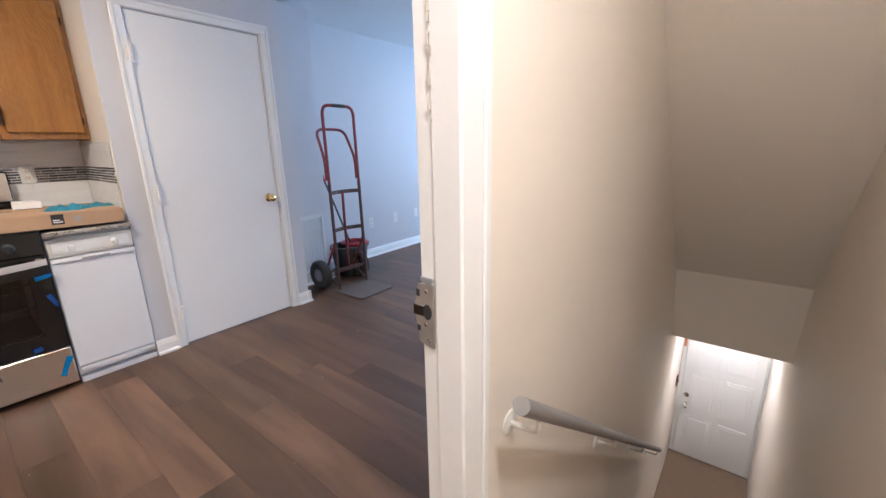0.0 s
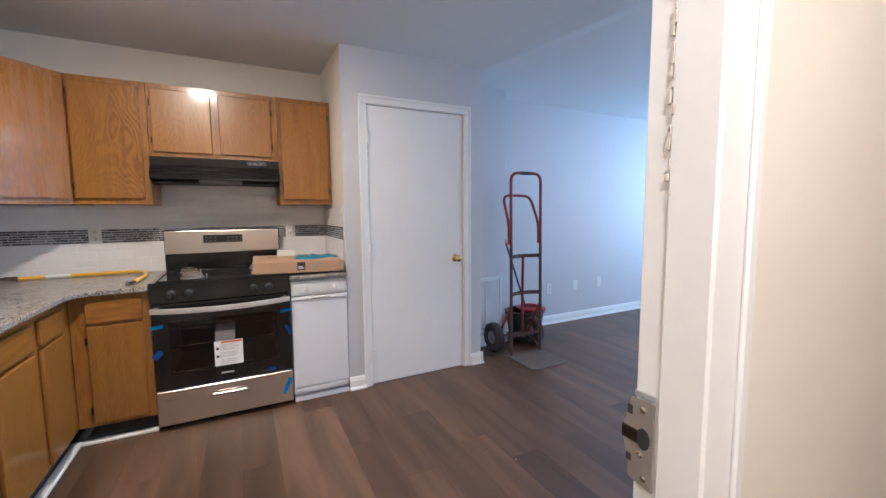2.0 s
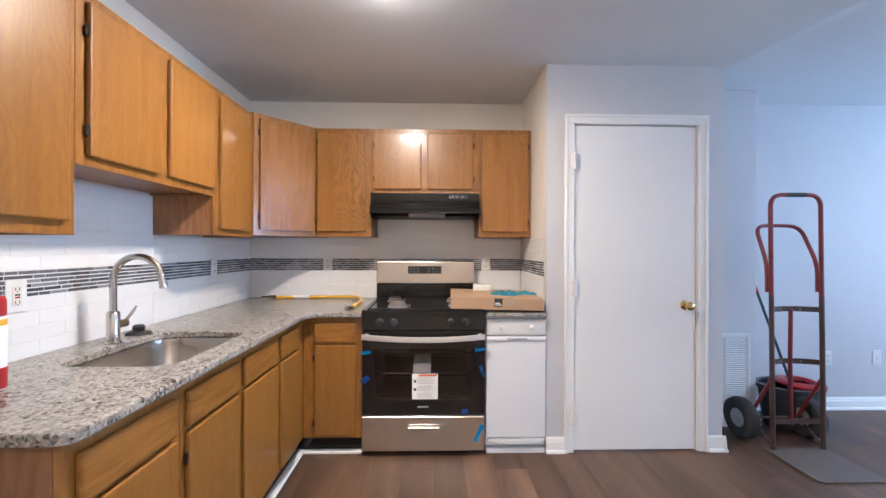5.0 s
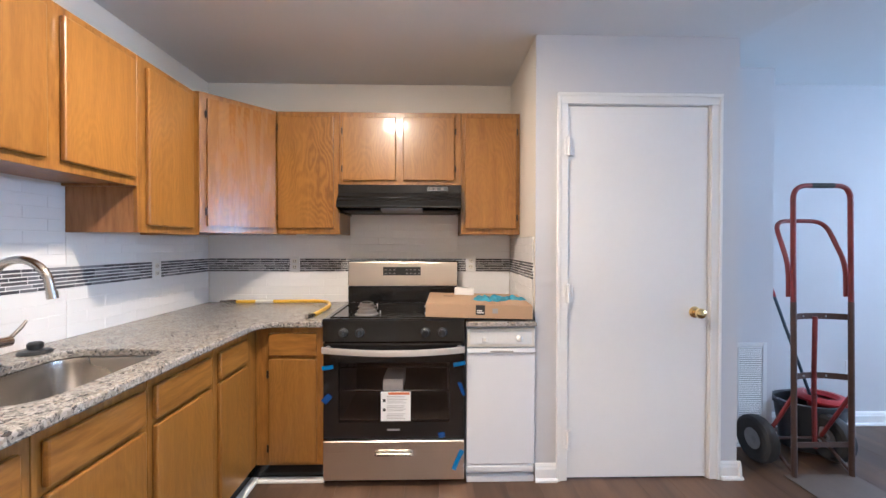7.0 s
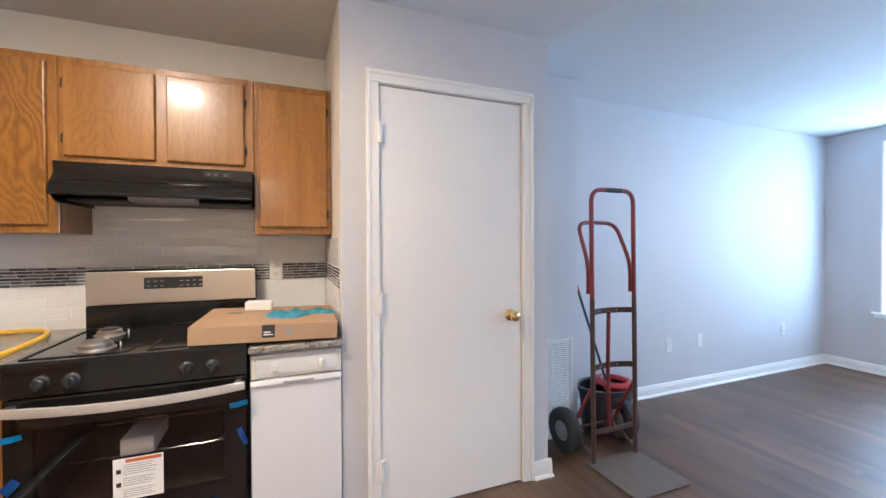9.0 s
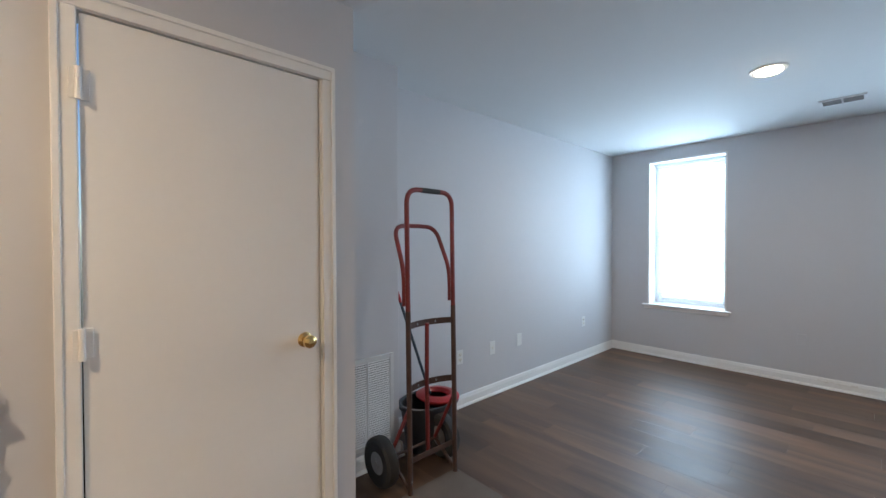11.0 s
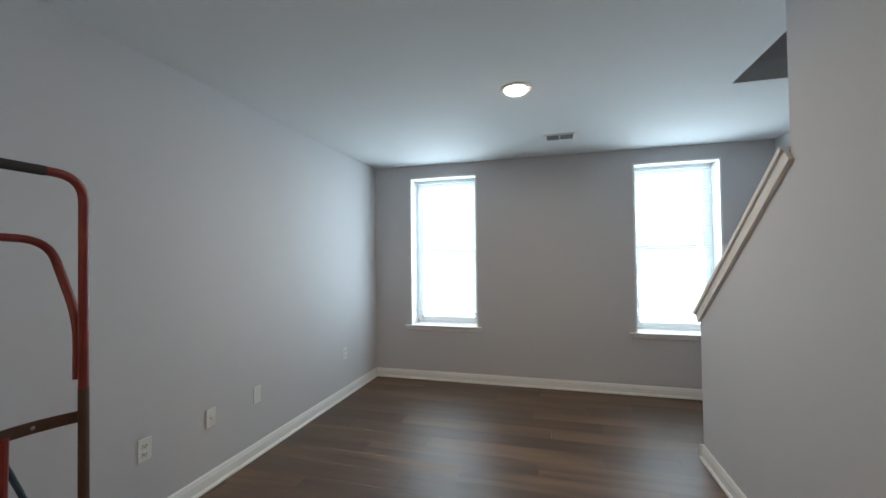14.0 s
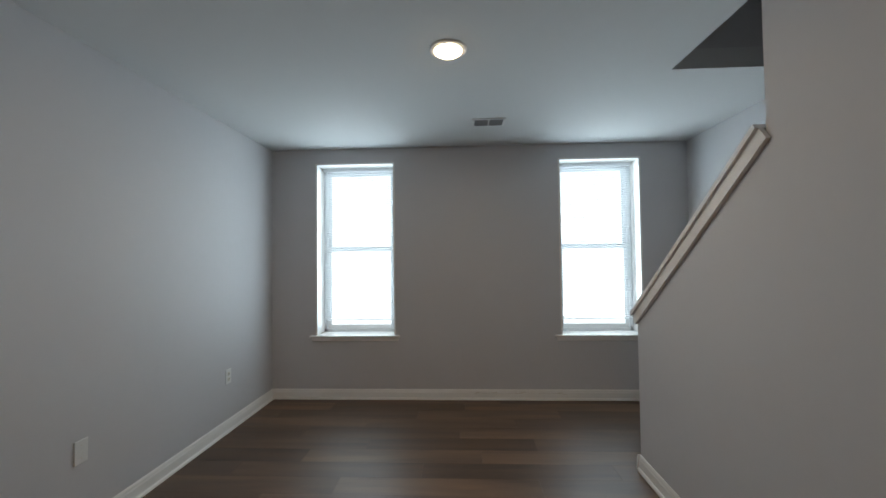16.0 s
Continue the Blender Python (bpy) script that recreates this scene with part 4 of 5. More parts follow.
def cab_side(name, label, y0, y1, z0, z1, x_face, doors, hinges, group):
    c = thing(name, label, "cabinet", (x_face, (y0 + y1) / 2, z0), group)
    bm = bmesh.new()
    add_box(bm, (XL + 0.001, y0, z0), (x_face - 0.02, y0 + 0.014, z1 if z0 > 1 or y0 < -1.5 else 0.60))
    add_box(bm, (XL + 0.001, y1 - 0.014, z0), (x_face - 0.02, y1, z1 if z0 > 1 else 0.60))
    add_box(bm, (XL + 0.001, y0 + 0.014, z0 + 0.012), (x_face - 0.02, y1 - 0.014, z0 + 0.026))
    if z0 > 1:
        add_box(bm, (XL + 0.001, y0 + 0.014, z1 - 0.014), (x_face - 0.02, y1 - 0.014, z1))
    else:
        add_box(bm, (x_face - 0.06, y0 + 0.014, z1 - 0.014), (x_face - 0.02, y1 - 0.014, z1))
    part("body", bm, OAKPLY, c)
    box("face_frame", (x_face - 0.02, y0, z0), (x_face, y1, z1), OAK_Z, c, 0.0015)
    for (a, b, p, q, m) in doors:
        slab_door("door" if q - p > 0.2 else "drawer_front", (x_face + 0.0005, a, p), (x_face + 0.020, b, q), m, c)
    for y, z in hinges:
        small_hinge((x_face + 0.006, y, z), (1, 0, 0), c)
    return c


UZ0, UZ1, DZ0, DZ1 = 1.343, 2.122, 1.380, 2.088
UY, UX = 0.385, -1.852
G1, G2 = "upper cabinets", "base cabinets"
cab_back("upper_cabinet", "honey oak wall cabinet with strong cathedral grain", -1.556, -1.160, UZ0, UZ1, UY, [(-1.545, -1.195, DZ0, DZ1, OAK_BOLD)], [(-1.548, 2.02), (-1.548, 1.45)], G1)
cab_back("upper_cabinet", "short two-door oak cabinet above the range hood", -1.158, -0.384, 1.652, UZ1, UY, [(-1.138, -0.800, 1.685, DZ1, OAK_DX), (-0.755, -0.425, 1.685, DZ1, OAK_DX)], [(-1.142, 2.0), (-1.142, 1.76), (-0.421, 2.0), (-0.421, 1.76)], G1)
cab_back("upper_cabinet", "narrow honey oak wall cabinet beside the closet", -0.382, -0.004, UZ0, UZ1, UY, [(-0.360, -0.028, DZ0, DZ1, OAK_DX)], [(-0.023, 2.0), (-0.023, 1.45)], G1)
SZ0, SZ1 = 1.328, 2.102
cab_side("upper_cabinet", "tall single-door oak wall cabinet beside the corner", -0.398, 0.058, SZ0, SZ1, UX, [(-0.352, -0.020, 1.362, 2.068, OAK_DY)], [], G1)
cab_side("upper_cabinet", "short two-door oak cabinet above the sink", -1.190, -0.400, 1.528, SZ1, UX, [(-1.155, -0.815, 1.562, 2.068, OAK_DY), (-0.757, -0.424, 1.564, 2.068, OAK_DY)], [(-1.160, 1.970), (-1.160, 1.645)], G1)
cab_side("upper_cabinet", "two-door oak wall cabinet at the end of the row", -1.954, -1.192, 1.300, SZ1, UX, [(-1.554, -1.224, 1.344, 2.068, OAK_DY), (-1.924, -1.594, 1.344, 2.068, OAK_DY)], [], G1)

dg = thing("corner_cabinet", "diagonal oak corner wall cabinet with a glossy door", "cabinet", (-1.9, 0.45, UZ0), G1)
P0, P1 = Vector((UX, 0.060)), Vector((-1.558, UY))
dd = (P1 - P0).normalized()
dn = Vector((dd.y, -dd.x))
prism("body", [(XL + 0.001, YB - 0.001), (XL + 0.001, 0.060), tuple(P0), tuple(P1), (-1.558, YB - 0.001)], "z", UZ0, UZ1, OAK_Z, dg, 0.0)
L = (P1 - P0).length
def on_face(s, o):
    q = P0 + dd * s + dn * o
    return (q.x, q.y)
prism("door", [on_face(0.035, 0.0008), on_face(L - 0.022, 0.0008), on_face(L - 0.022, 0.020), on_face(0.035, 0.020)], "z", DZ0, DZ1, OAK_GLOSS, dg, 0.004)
for z in (2.0, 1.46):
    q = on_face(0.030, 0.008)
    small_hinge((q[0], q[1], z), (dn.x, dn.y, 0), dg)

BX, BY, BZ1 = -1.515, -0.015, CT - 0.031
def base_side(label, y0, y1, a, b, hinge=None):
    return cab_side("base_cabinet", label, y0, y1, 0.085, BZ1, BX, [(a, b, 0.680, 0.797, OAK_Y), (a, b, 0.105, 0.662, OAK_DY)], [(hinge, z) for z in (0.58, 0.18)] if hinge else [], G2)
base_side("honey oak base cabinet at the end of the worktop", -1.600, -1.202, -1.570, -1.238)
base_side("honey oak sink base cabinet with a dark hinge", -1.200, -0.820, -1.178, -0.845, -1.184)
base_side("honey oak base cabinet under the sink edge", -0.818, -0.428, -0.797, -0.460)
base_side("narrow honey oak base cabinet next to the corner", -0.426, -0.105, -0.396, -0.140)
cb = cab_back("base_cabinet", "honey oak base cabinet beside the range", -1.512, -1.152, 0.085, BZ1, BY, [(-1.440, -1.185, 0.680, 0.802, OAK_X), (-1.440, -1.185, 0.105, 0.662, OAK_DX)], [(-1.447, 0.58), (-1.447, 0.18)], G2)
box("corner_post", (-1.532, -0.104, 0.085), (BX, BY + 0.02, BZ1), OAK_Z, cb, 0.001)
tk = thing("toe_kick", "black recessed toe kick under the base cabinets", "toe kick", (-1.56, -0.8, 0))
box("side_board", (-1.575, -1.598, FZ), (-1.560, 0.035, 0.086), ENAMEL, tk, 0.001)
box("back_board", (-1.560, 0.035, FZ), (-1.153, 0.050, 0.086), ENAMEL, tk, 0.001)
sh = thing("shoe_strip", "white floor strip along the toe kick", "trim", (-1.55, -0.8, 0))
box("side_strip", (-1.560, -1.598, FZ), (-1.515, 0.034, FZ + 0.018), TRIM, sh, 0.004)
box("back_strip", (-1.515, -0.006, FZ), (-1.153, 0.034, FZ + 0.018), TRIM, sh, 0.004)


# ---- worktop and sink ----
def rounded_rect(x0, x1, y0, y1, r, n=6):
    pts = []
    for cx, cy, a0 in ((x1 - r, y1 - r, 0), (x0 + r, y1 - r, 90), (x0 + r, y0 + r, 180), (x1 - r, y0 + r, 270)):
        for i in range(n + 1):
            a = radians(a0 + 90 * i / n)
            pts.append((cx + r * math.cos(a), cy + r * math.sin(a)))
    return pts


def slab(name, outer, hole, z0, z1, material, parent, bevel=0.006):
    bm = bmesh.new()
    loops = []
    for pts in (outer, hole) if hole else (outer,):
        vs = [bm.verts.new((x, y, z1)) for x, y in pts]
        loops += [bm.edges.new((vs[i], vs[(i + 1) % len(vs)])) for i in range(len(vs))]
    bmesh.ops.triangle_fill(bm, edges=loops, use_beauty=True)
    top = bm.faces[:]
    ext = bmesh.ops.extrude_face_region(bm, geom=top)
    low = [v for v in ext["geom"] if isinstance(v, bmesh.types.BMVert)]
    for v in low:
        v.co.z = z0
    bmesh.ops.recalc_face_normals(bm, faces=bm.faces)
    edges = [e for e in bm.edges if len(e.link_faces) == 2 and e.calc_face_angle(0) > 1.2 and abs(e.verts[0].co.z - e.verts[1].co.z) < 1e-5]
    bmesh.ops.bevel(bm, geom=edges, offset=bevel, segments=2, affect="EDGES", profile=0.5)
    return part(name, bm, material, parent, smooth=False)


CXF, CYF = -1.474, -0.055      # front edges of the worktop
corner = [(CXF + 0.10 * (1 - math.cos(radians(a))), CYF - 0.10 * (1 - math.sin(radians(a)))) for a in (0, 15, 30, 45, 60, 75, 90)]
end = [(CXF - 0.04 + 0.04 * math.sin(radians(a)), -1.625 + 0.04 - 0.04 * math.cos(radians(a))) for a in (0, 30, 60, 90)]
outer = [(XL + 0.002, YB - 0.002), (XL + 0.002, -1.625)] + end + corner + [(-1.152, CYF), (-1.152, YB - 0.002)]
hole = rounded_rect(-1.990, -1.585, -1.140, -0.585, 0.09)
wt = thing("worktop", "speckled grey granite worktop with a rounded inner corner", "worktop", (-1.8, -0.5, CT - 0.03))
slab("slab", outer, hole, CT - 0.03, CT, GRANITE, wt)
ws = thing("worktop_piece", "short speckled grey granite top above the compactor", "worktop", (-0.19, 0.3, CT - 0.03))
slab("slab", [(-0.383, -0.046), (-0.002, -0.046), (-0.002, YB - 0.002), (-0.383, YB - 0.002)], None, CT - 0.03, CT - 0.003, GRANITE, ws)

sk = thing("sink", "satin steel undermount sink bowl", "sink", (-1.79, -0.86, 0.68))
bm = bmesh.new()
rings = []
for off, z, r in ((0.012, CT - 0.031, 0.09), (-0.004, CT - 0.031, 0.09), (-0.008, CT - 0.05, 0.085), (-0.016, 0.70, 0.075), (-0.035, 0.672, 0.06), (-0.12, 0.664, 0.04)):
    rings.append([bm.verts.new((x, y, z)) for x, y in rounded_rect(-1.990 - off, -1.585 + off, -1.140 - off, -0.585 + off, r)])
for a, b in zip(rings, rings[1:]):
    for i in range(len(a)):
        j = (i + 1) % len(a)
        bm.faces.new((a[i], a[j], b[j], b[i]))
bm.faces.new(rings[-1])
bowl = part("bowl", bm, SINKSTEEL, sk, smooth=True)
lathe("drain", [(0.055, 0), (0.055, 0.004), (0.04, 0.004), (0.036, 0.001), (0.01, 0.001)], pose(-1.79, -0.86, 0.665), CHROME, sk)

fc = thing("faucet", "brushed nickel gooseneck faucet with a side lever", "faucet", (-2.024, -0.823, CT))
fx, fy = -2.024, -0.823
lathe("base", [(0.029, 0), (0.029, 0.006), (0.025, 0.010), (0.0235, 0.012), (0.0235, 0.125), (0.019, 0.132), (0.014, 0.135)], pose(fx, fy, CT), NICKEL, fc)
RA, ZA = 0.095, CT + 0.263
arc = [Vector((fx, fy, CT + 0.13)), Vector((fx, fy, ZA))]
arc += [Vector((fx + RA - RA * math.cos(radians(a)), fy + 0.01 * a / 180, ZA + RA * math.sin(radians(a)))) for a in range(12, 169, 12)]
arc += [Vector((fx + 2 * RA - 0.002, fy + 0.010, ZA + 0.008)), Vector((fx + 2 * RA + 0.005, fy + 0.010, ZA - 0.022))]
tube("spout", arc, 0.0135, NICKEL, fc, 14)
tube("spray_tip", [arc[-1] + Vector((-0.001, 0, 0.012)), arc[-1] + Vector((0.003, 0, -0.014))], 0.0155, NICKEL, fc, 14)
lever = tube("lever_hub", [(fx, fy + 0.015, CT + 0.075), (fx + 0.004, fy + 0.062, CT + 0.075)], 0.017, NICKEL, fc, 14)
tube("lever", [(fx + 0.004, fy + 0.055, CT + 0.08), (fx + 0.010, fy + 0.095, CT + 0.118), (fx + 0.012, fy + 0.110, CT + 0.138)], [0.007, 0.006, 0.0045], NICKEL, fc, 10)

stp = thing("sink_stopper", "black rubber sink stopper lying on the worktop", "stopper", (-2.055, -0.64, CT))
lathe("flange", [(0.050, 0), (0.052, 0.004), (0.044, 0.012), (0.022, 0.016)], pose(-2.055, -0.64, CT), BLACKMATT, stp)
lathe("grip", [(0.020, 0.015), (0.024, 0.022), (0.024, 0.036), (0.018, 0.042), (0.004, 0.043)], pose(-2.055, -0.64, CT), BLACKMATT, stp)

cn = thing("spray_can", "red and white spray can standing on the granite worktop", "spray can", (-1.93, -1.36, CT))
lathe("can_body", [(0.031, 0.0), (0.033, 0.004), (0.033, 0.196), (0.030, 0.206), (0.022, 0.212)], pose(-1.93, -1.36, CT), PAPER, cn, 28, "white printed can")
lathe("foot_band", [(0.0332, 0.004), (0.0335, 0.006), (0.0335, 0.060), (0.0332, 0.062)], pose(-1.93, -1.36, CT), REDPLASTIC, cn, 28, "red printed band")
lathe("stripe", [(0.0332, 0.178), (0.0335, 0.180), (0.0335, 0.194), (0.0332, 0.196)], pose(-1.93, -1.36, CT), YELLOW, cn, 28, "yellow stripe")
lathe("cap", [(0.032, 0.204), (0.032, 0.246), (0.028, 0.258), (0.012, 0.262), (0.001, 0.262)], pose(-1.93, -1.36, CT), REDPLASTIC, cn, 28, "red plastic cap")

ho = thing("gas_hose", "yellow coated gas connector hose with steel fittings", "hose", (-1.5, 0.6, CT))
hp = fillet([(-1.93, 0.625, CT + 0.012), (-1.55, 0.645, CT + 0.012), (-1.30, 0.625, CT + 0.016), (-1.215, 0.38, CT + 0.020), (-1.235, 0.10, CT + 0.012)], 0.16, 10)
tube("hose", hp, 0.0115, YELLOW, ho, 10)
for p, q in (((-2.04, 0.62, CT + 0.014), (-1.93, 0.625, CT + 0.012)), ((-1.235, 0.10, CT + 0.012), (-1.255, 0.02, CT + 0.014))):
    p, q = Vector(p), Vector(q)
    tube("fitting", [p, p + (q - p) * 0.4, p + (q - p) * 0.41, q], [0.010, 0.010, 0.0155, 0.0155], NICKEL, ho, 6, "steel hex fitting")
tube("paper_band", [(-1.80, 0.632, CT + 0.012), (-1.68, 0.638, CT + 0.012)], 0.0122, PAPER, ho, 10, "white printed band")


# ---- range ----
rg = thing("gas_range", "stainless and black gas range with protective tape", "range", (-0.769, 0.3, 0))
RX0, RX1 = -1.148, -0.390
bm = bmesh.new()
CX0, CX1, CZ0, CZ1 = RX0 + 0.075, RX1 - 0.075, 0.300, 0.665      # oven cavity
add_box(bm, (RX0, -0.005, 0.03), (RX1, 0.66, CZ0))
add_box(bm, (RX0, -0.005, CZ1), (RX1, 0.66, 0.852))
add_box(bm, (RX0, -0.005, CZ0), (CX0, 0.66, CZ1))
add_box(bm, (CX1, -0.005, CZ0), (RX1, 0.66, CZ1))
add_box(bm, (CX0, 0.48, CZ0), (CX1, 0.66, CZ1))
part("body", bm, ENAMEL, rg)
bm = bmesh.new()
for p, q in (((CX0, 0.0, CZ0), (CX0 + 0.003, 0.478, CZ1)), ((CX1 - 0.003, 0.0, CZ0), (CX1, 0.478, CZ1)), ((CX0, 0.475, CZ0), (CX1, 0.479, CZ1)), ((CX0 + 0.003, 0.0, CZ0), (CX1 - 0.003, 0.475, CZ0 + 0.003))):
    add_box(bm, p, q)
part("oven_liner", bm, OVENDARK, rg, "speckled dark oven liner")
for z in (0.470, 0.600):
    bm = bmesh.new()
    for y in (0.03, 0.44):
        add_tube(bm, [(CX0 + 0.004, y, z), (CX1 - 0.004, y, z)], 0.0035, 6)
    for k in range(15):
        x = CX0 + 0.03 + k * (CX1 - CX0 - 0.06) / 14
        add_tube(bm, [(x, 0.03, z), (x, 0.44, z)], 0.0018, 5)
    part("oven_rack", bm, CHROME, rg, "chrome wire oven rack")
bm = bmesh.new()
add_box(bm, (-0.835, 0.010, 0.474), (-0.725, 0.22, 0.540), 0.004)
part("parts_packet", bm, PAPER, rg, "white packet left inside the oven")
bm = bmesh.new()
add_prism(bm, [(-0.050, 0.852), (-0.050, 0.870), (-0.038, 0.880), (0.57, 0.880), (0.57, 0.852)], "x", RX0, RX1)
part("cooktop", bm, ENAMEL, rg)
bm = bmesh.new()
add_prism(bm, [(-0.050, 0.760), (-0.042, 0.851), (-0.006, 0.851), (-0.006, 0.760)], "x", RX0 + 0.001, RX1 - 0.001)
pan = part("control_panel", bm, ENAMEL, rg)
for x in (-1.038, -0.952, -0.602, -0.512):
    lathe("knob", [(0.026, 0), (0.026, 0.006), (0.020, 0.010), (0.018, 0.030), (0.014, 0.034), (0.003, 0.035)], pose(x, -0.046, 0.807, 85, 0, 0), BLACKMATT, pan, 18)
    box("knob_grip", (x - 0.0045, -0.088, 0.788), (x + 0.0045, -0.076, 0.826), BLACKMATT, pan, 0.003)
bm = bmesh.new()
WX0, WX1, WZ0, WZ1 = RX0 + 0.082, RX1 - 0.082, 0.325, 0.645
for p, q in (((RX0 + 0.003, 0.236), (RX1 - 0.003, WZ0)), ((RX0 + 0.003, WZ1), (RX1 - 0.003, 0.752)), ((RX0 + 0.003, WZ0), (WX0, WZ1)), ((WX1, WZ0), (RX1 - 0.003, WZ1))):
    add_box(bm, (p[0], -0.0438, p[1]), (q[0], -0.0055, q[1]))
dr = part("oven_door", bm, OVENGLASS, rg)
pane = box("oven_window", (WX0, -0.0430, WZ0), (WX1, -0.0380, WZ1), TINTED, dr, 0, "dark tinted window glass")
pane.visible_shadow = False
bm = bmesh.new()
n = 24
ring = []
for i in range(n + 1):
    s = i / n
    x = RX0 + 0.004 + (RX1 - RX0 - 0.008) * s
    bow = 0.028 * (1 - (2 * s - 1) ** 2)
    wob = 0.0012 * math.sin(i * 2.3)
    ring.append([bm.verts.new((x, -0.075 - bow + dy + wob, 0.722 + dz - 0.012 * (1 - (2 * s - 1) ** 2))) for dy, dz in ((-0.008, -0.015), (-0.010, 0.0), (-0.008, 0.015), (0.006, 0.016), (0.007, 0.0), (0.006, -0.016))])
for a, b in zip(ring, ring[1:]):
    for k in range(6):
        bm.faces.new((a[k], a[(k + 1) % 6], b[(k + 1) % 6], b[k]))
bm.faces.new(ring[0])
bm.faces.new(ring[-1][::-1])
hd = part("handle", bm, FILM, dr, "film-wrapped curved steel handle", smooth=True)
for x in (RX0 + 0.03, RX1 - 0.03):
    box("handle_post", (x - 0.012, -0.085, 0.708), (x + 0.012, -0.045, 0.738), STEEL, dr, 0.003)
lb = box("label_sheet", (-0.839, -0.0462, 0.333), (-0.681, -0.0446, 0.490), PAPER, dr, 0, "white printed instruction label")
box("label_band", (-0.800, -0.0467, 0.474), (-0.686, -0.0461, 0.487), ORANGE, lb, 0)
rng = random.Random(7)
bm = bmesh.new()
for i in range(15):
    z = 0.466 - i * 0.0085
    if i in (5, 10):
        continue
    add_box(bm, (-0.808, -0.0466, z - 0.0022), (-0.808 + rng.uniform(0.085, 0.118), -0.0461, z))
part("label_lines", bm, GREYPRINT, lb)
for z in (0.445, 0.395):
    box("label_icon", (-0.829, -0.0467, z - 0.010), (-0.814, -0.0461, z + 0.006), PRINT, lb, 0)
box("badge", (-0.806, -0.0472, 0.281), (-0.738, -0.0458, 0.291), GREYPRINT, dr, 0.003, "small silver maker's badge")
bm = bmesh.new()
add_box(bm, (RX0 + 0.002, -0.048, 0.014), (RX1 - 0.002, -0.0055, 0.226), 0.004)
dw2 = part("storage_drawer", bm, STEEL, rg, "brushed stainless drawer")
bm = bmesh.new()
add_tube(bm, fillet([(-0.868, -0.050, 0.150), (-0.868, -0.050, 0.176), (-0.670, -0.050, 0.176), (-0.670, -0.050, 0.150)], 0.015, 3), 0.005, 6)
add_box(bm, (-0.860, -0.060, 0.148), (-0.678, -0.049, 0.164), 0.003)
part("drawer_pull", bm, NICKEL, dw2, "bright pocket pull")
bm = bmesh.new()
add_box(bm, (RX0 + 0.005, 0.567, 0.992), (RX1 - 0.005, 0.600, 1.158), 0.004, 2)
bg = part("backguard", bm, STEEL, rg, "brushed stainless backguard")
box("backguard_rim", (RX0 + 0.001, 0.575, 0.9905), (RX1 - 0.001, 0.652, 1.166), ENAMEL, rg, 0.008, "black enamel rim")
box("display", (-0.906, 0.5645, 1.066), (-0.648, 0.5675, 1.124), DISPLAY, bg, 0.001)
for i in range(9):
    for j in range(2):
        x = -0.893 + i * 0.0285
        if 3 <= i <= 4:
            continue
        box("button_mark", (x, 0.5640, 1.078 + j * 0.024), (x + 0.014, 0.5646, 1.082 + j * 0.024), GREYPRINT, bg, 0)
box("lower_guard", (RX0 + 0.003, 0.572, 0.880), (RX1 - 0.003, 0.655, 0.990), ENAMEL, rg, 0.003)
for x, y, r in ((-0.940, 0.11, 0.056), (-0.985, 0.38, 0.046), (-0.553, 0.12, 0.046), (-0.553, 0.38, 0.054)):
    bn = lathe("burner", [(r + 0.012, 0.879), (r + 0.010, 0.884), (r, 0.887), (r, 0.900), (r - 0.006, 0.905), (r - 0.03, 0.9055)], pose(x, y, 0), BURNER, rg, 24, "grey metal burner head")
    lathe("burner_cap", [(r - 0.012, 0.9055), (r - 0.012, 0.911), (r - 0.02, 0.914), (0.006, 0.915)], pose(x, y, 0), BLACKMATT if y > 0.2 else BURNER, bn, 24)
    tube("igniter", [(x + r + 0.018, y + 0.02, 0.879), (x + r + 0.018, y + 0.02, 0.897)], 0.003, PLATE, bn, 8, "white ceramic igniter")
for x0, x1 in ((-1.118, -0.800), (-0.738, -0.420)):
    bm = bmesh.new()
    add_tube(bm, fillet([(x0, 0.0, 0.8815), (x0, 0.50, 0.8815), (x1, 0.50, 0.8815), (x1, 0.0, 0.8815), (x0 + 0.001, 0.0, 0.8815)], 0.03, 4), 0.0035, 6)
    part("well_rim", bm, ENAMEL, rg)
for x in (RX0 + 0.04, RX1 - 0.04):
    for y in (0.03, 0.60):
        lathe("foot", [(0.018, FZ), (0.018, FZ + 0.012), (0.009, FZ + 0.014), (0.009, 0.031)], pose(x, y, 0), BLACKMATT, rg, 12)
def tape(a, b, w, y=-0.0485, material=BLUETAPE):
    """A strip of blue film stuck on the front, from a to b in x and z."""
    a, b = Vector((a[0], y, a[1])), Vector((b[0], y, b[1]))
    d = (b - a).normalized()
    s = Vector((-d.z, 0, d.x)) * w / 2
    bm = bmesh.new()
    vs = [a - s, a + s, (a + b) / 2 + s + Vector((0, -0.004, 0)), b + s * 0.8, b - s * 0.9, (a + b) / 2 - s + Vector((0, -0.004, 0))]
    front = [bm.verts.new(v) for v in vs]
    back = [bm.verts.new(v + Vector((0, 0.0012, 0))) for v in vs]
    bm.faces.new(front)
    bm.faces.new(back[::-1])
    for i in range(6):
        bm.faces.new((front[i], back[i], back[(i + 1) % 6], front[(i + 1) % 6]))
    part("tape_strip", bm, material, rg, "blue protective tape")
tape((RX0 - 0.004, 0.618), (RX0 + 0.056, 0.626), 0.022)
tape((RX1 - 0.062, 0.634), (RX1 + 0.004, 0.645), 0.022)
tape((RX0 + 0.004, 0.435), (RX0 + 0.040, 0.475), 0.035, material=DARKTAPE)
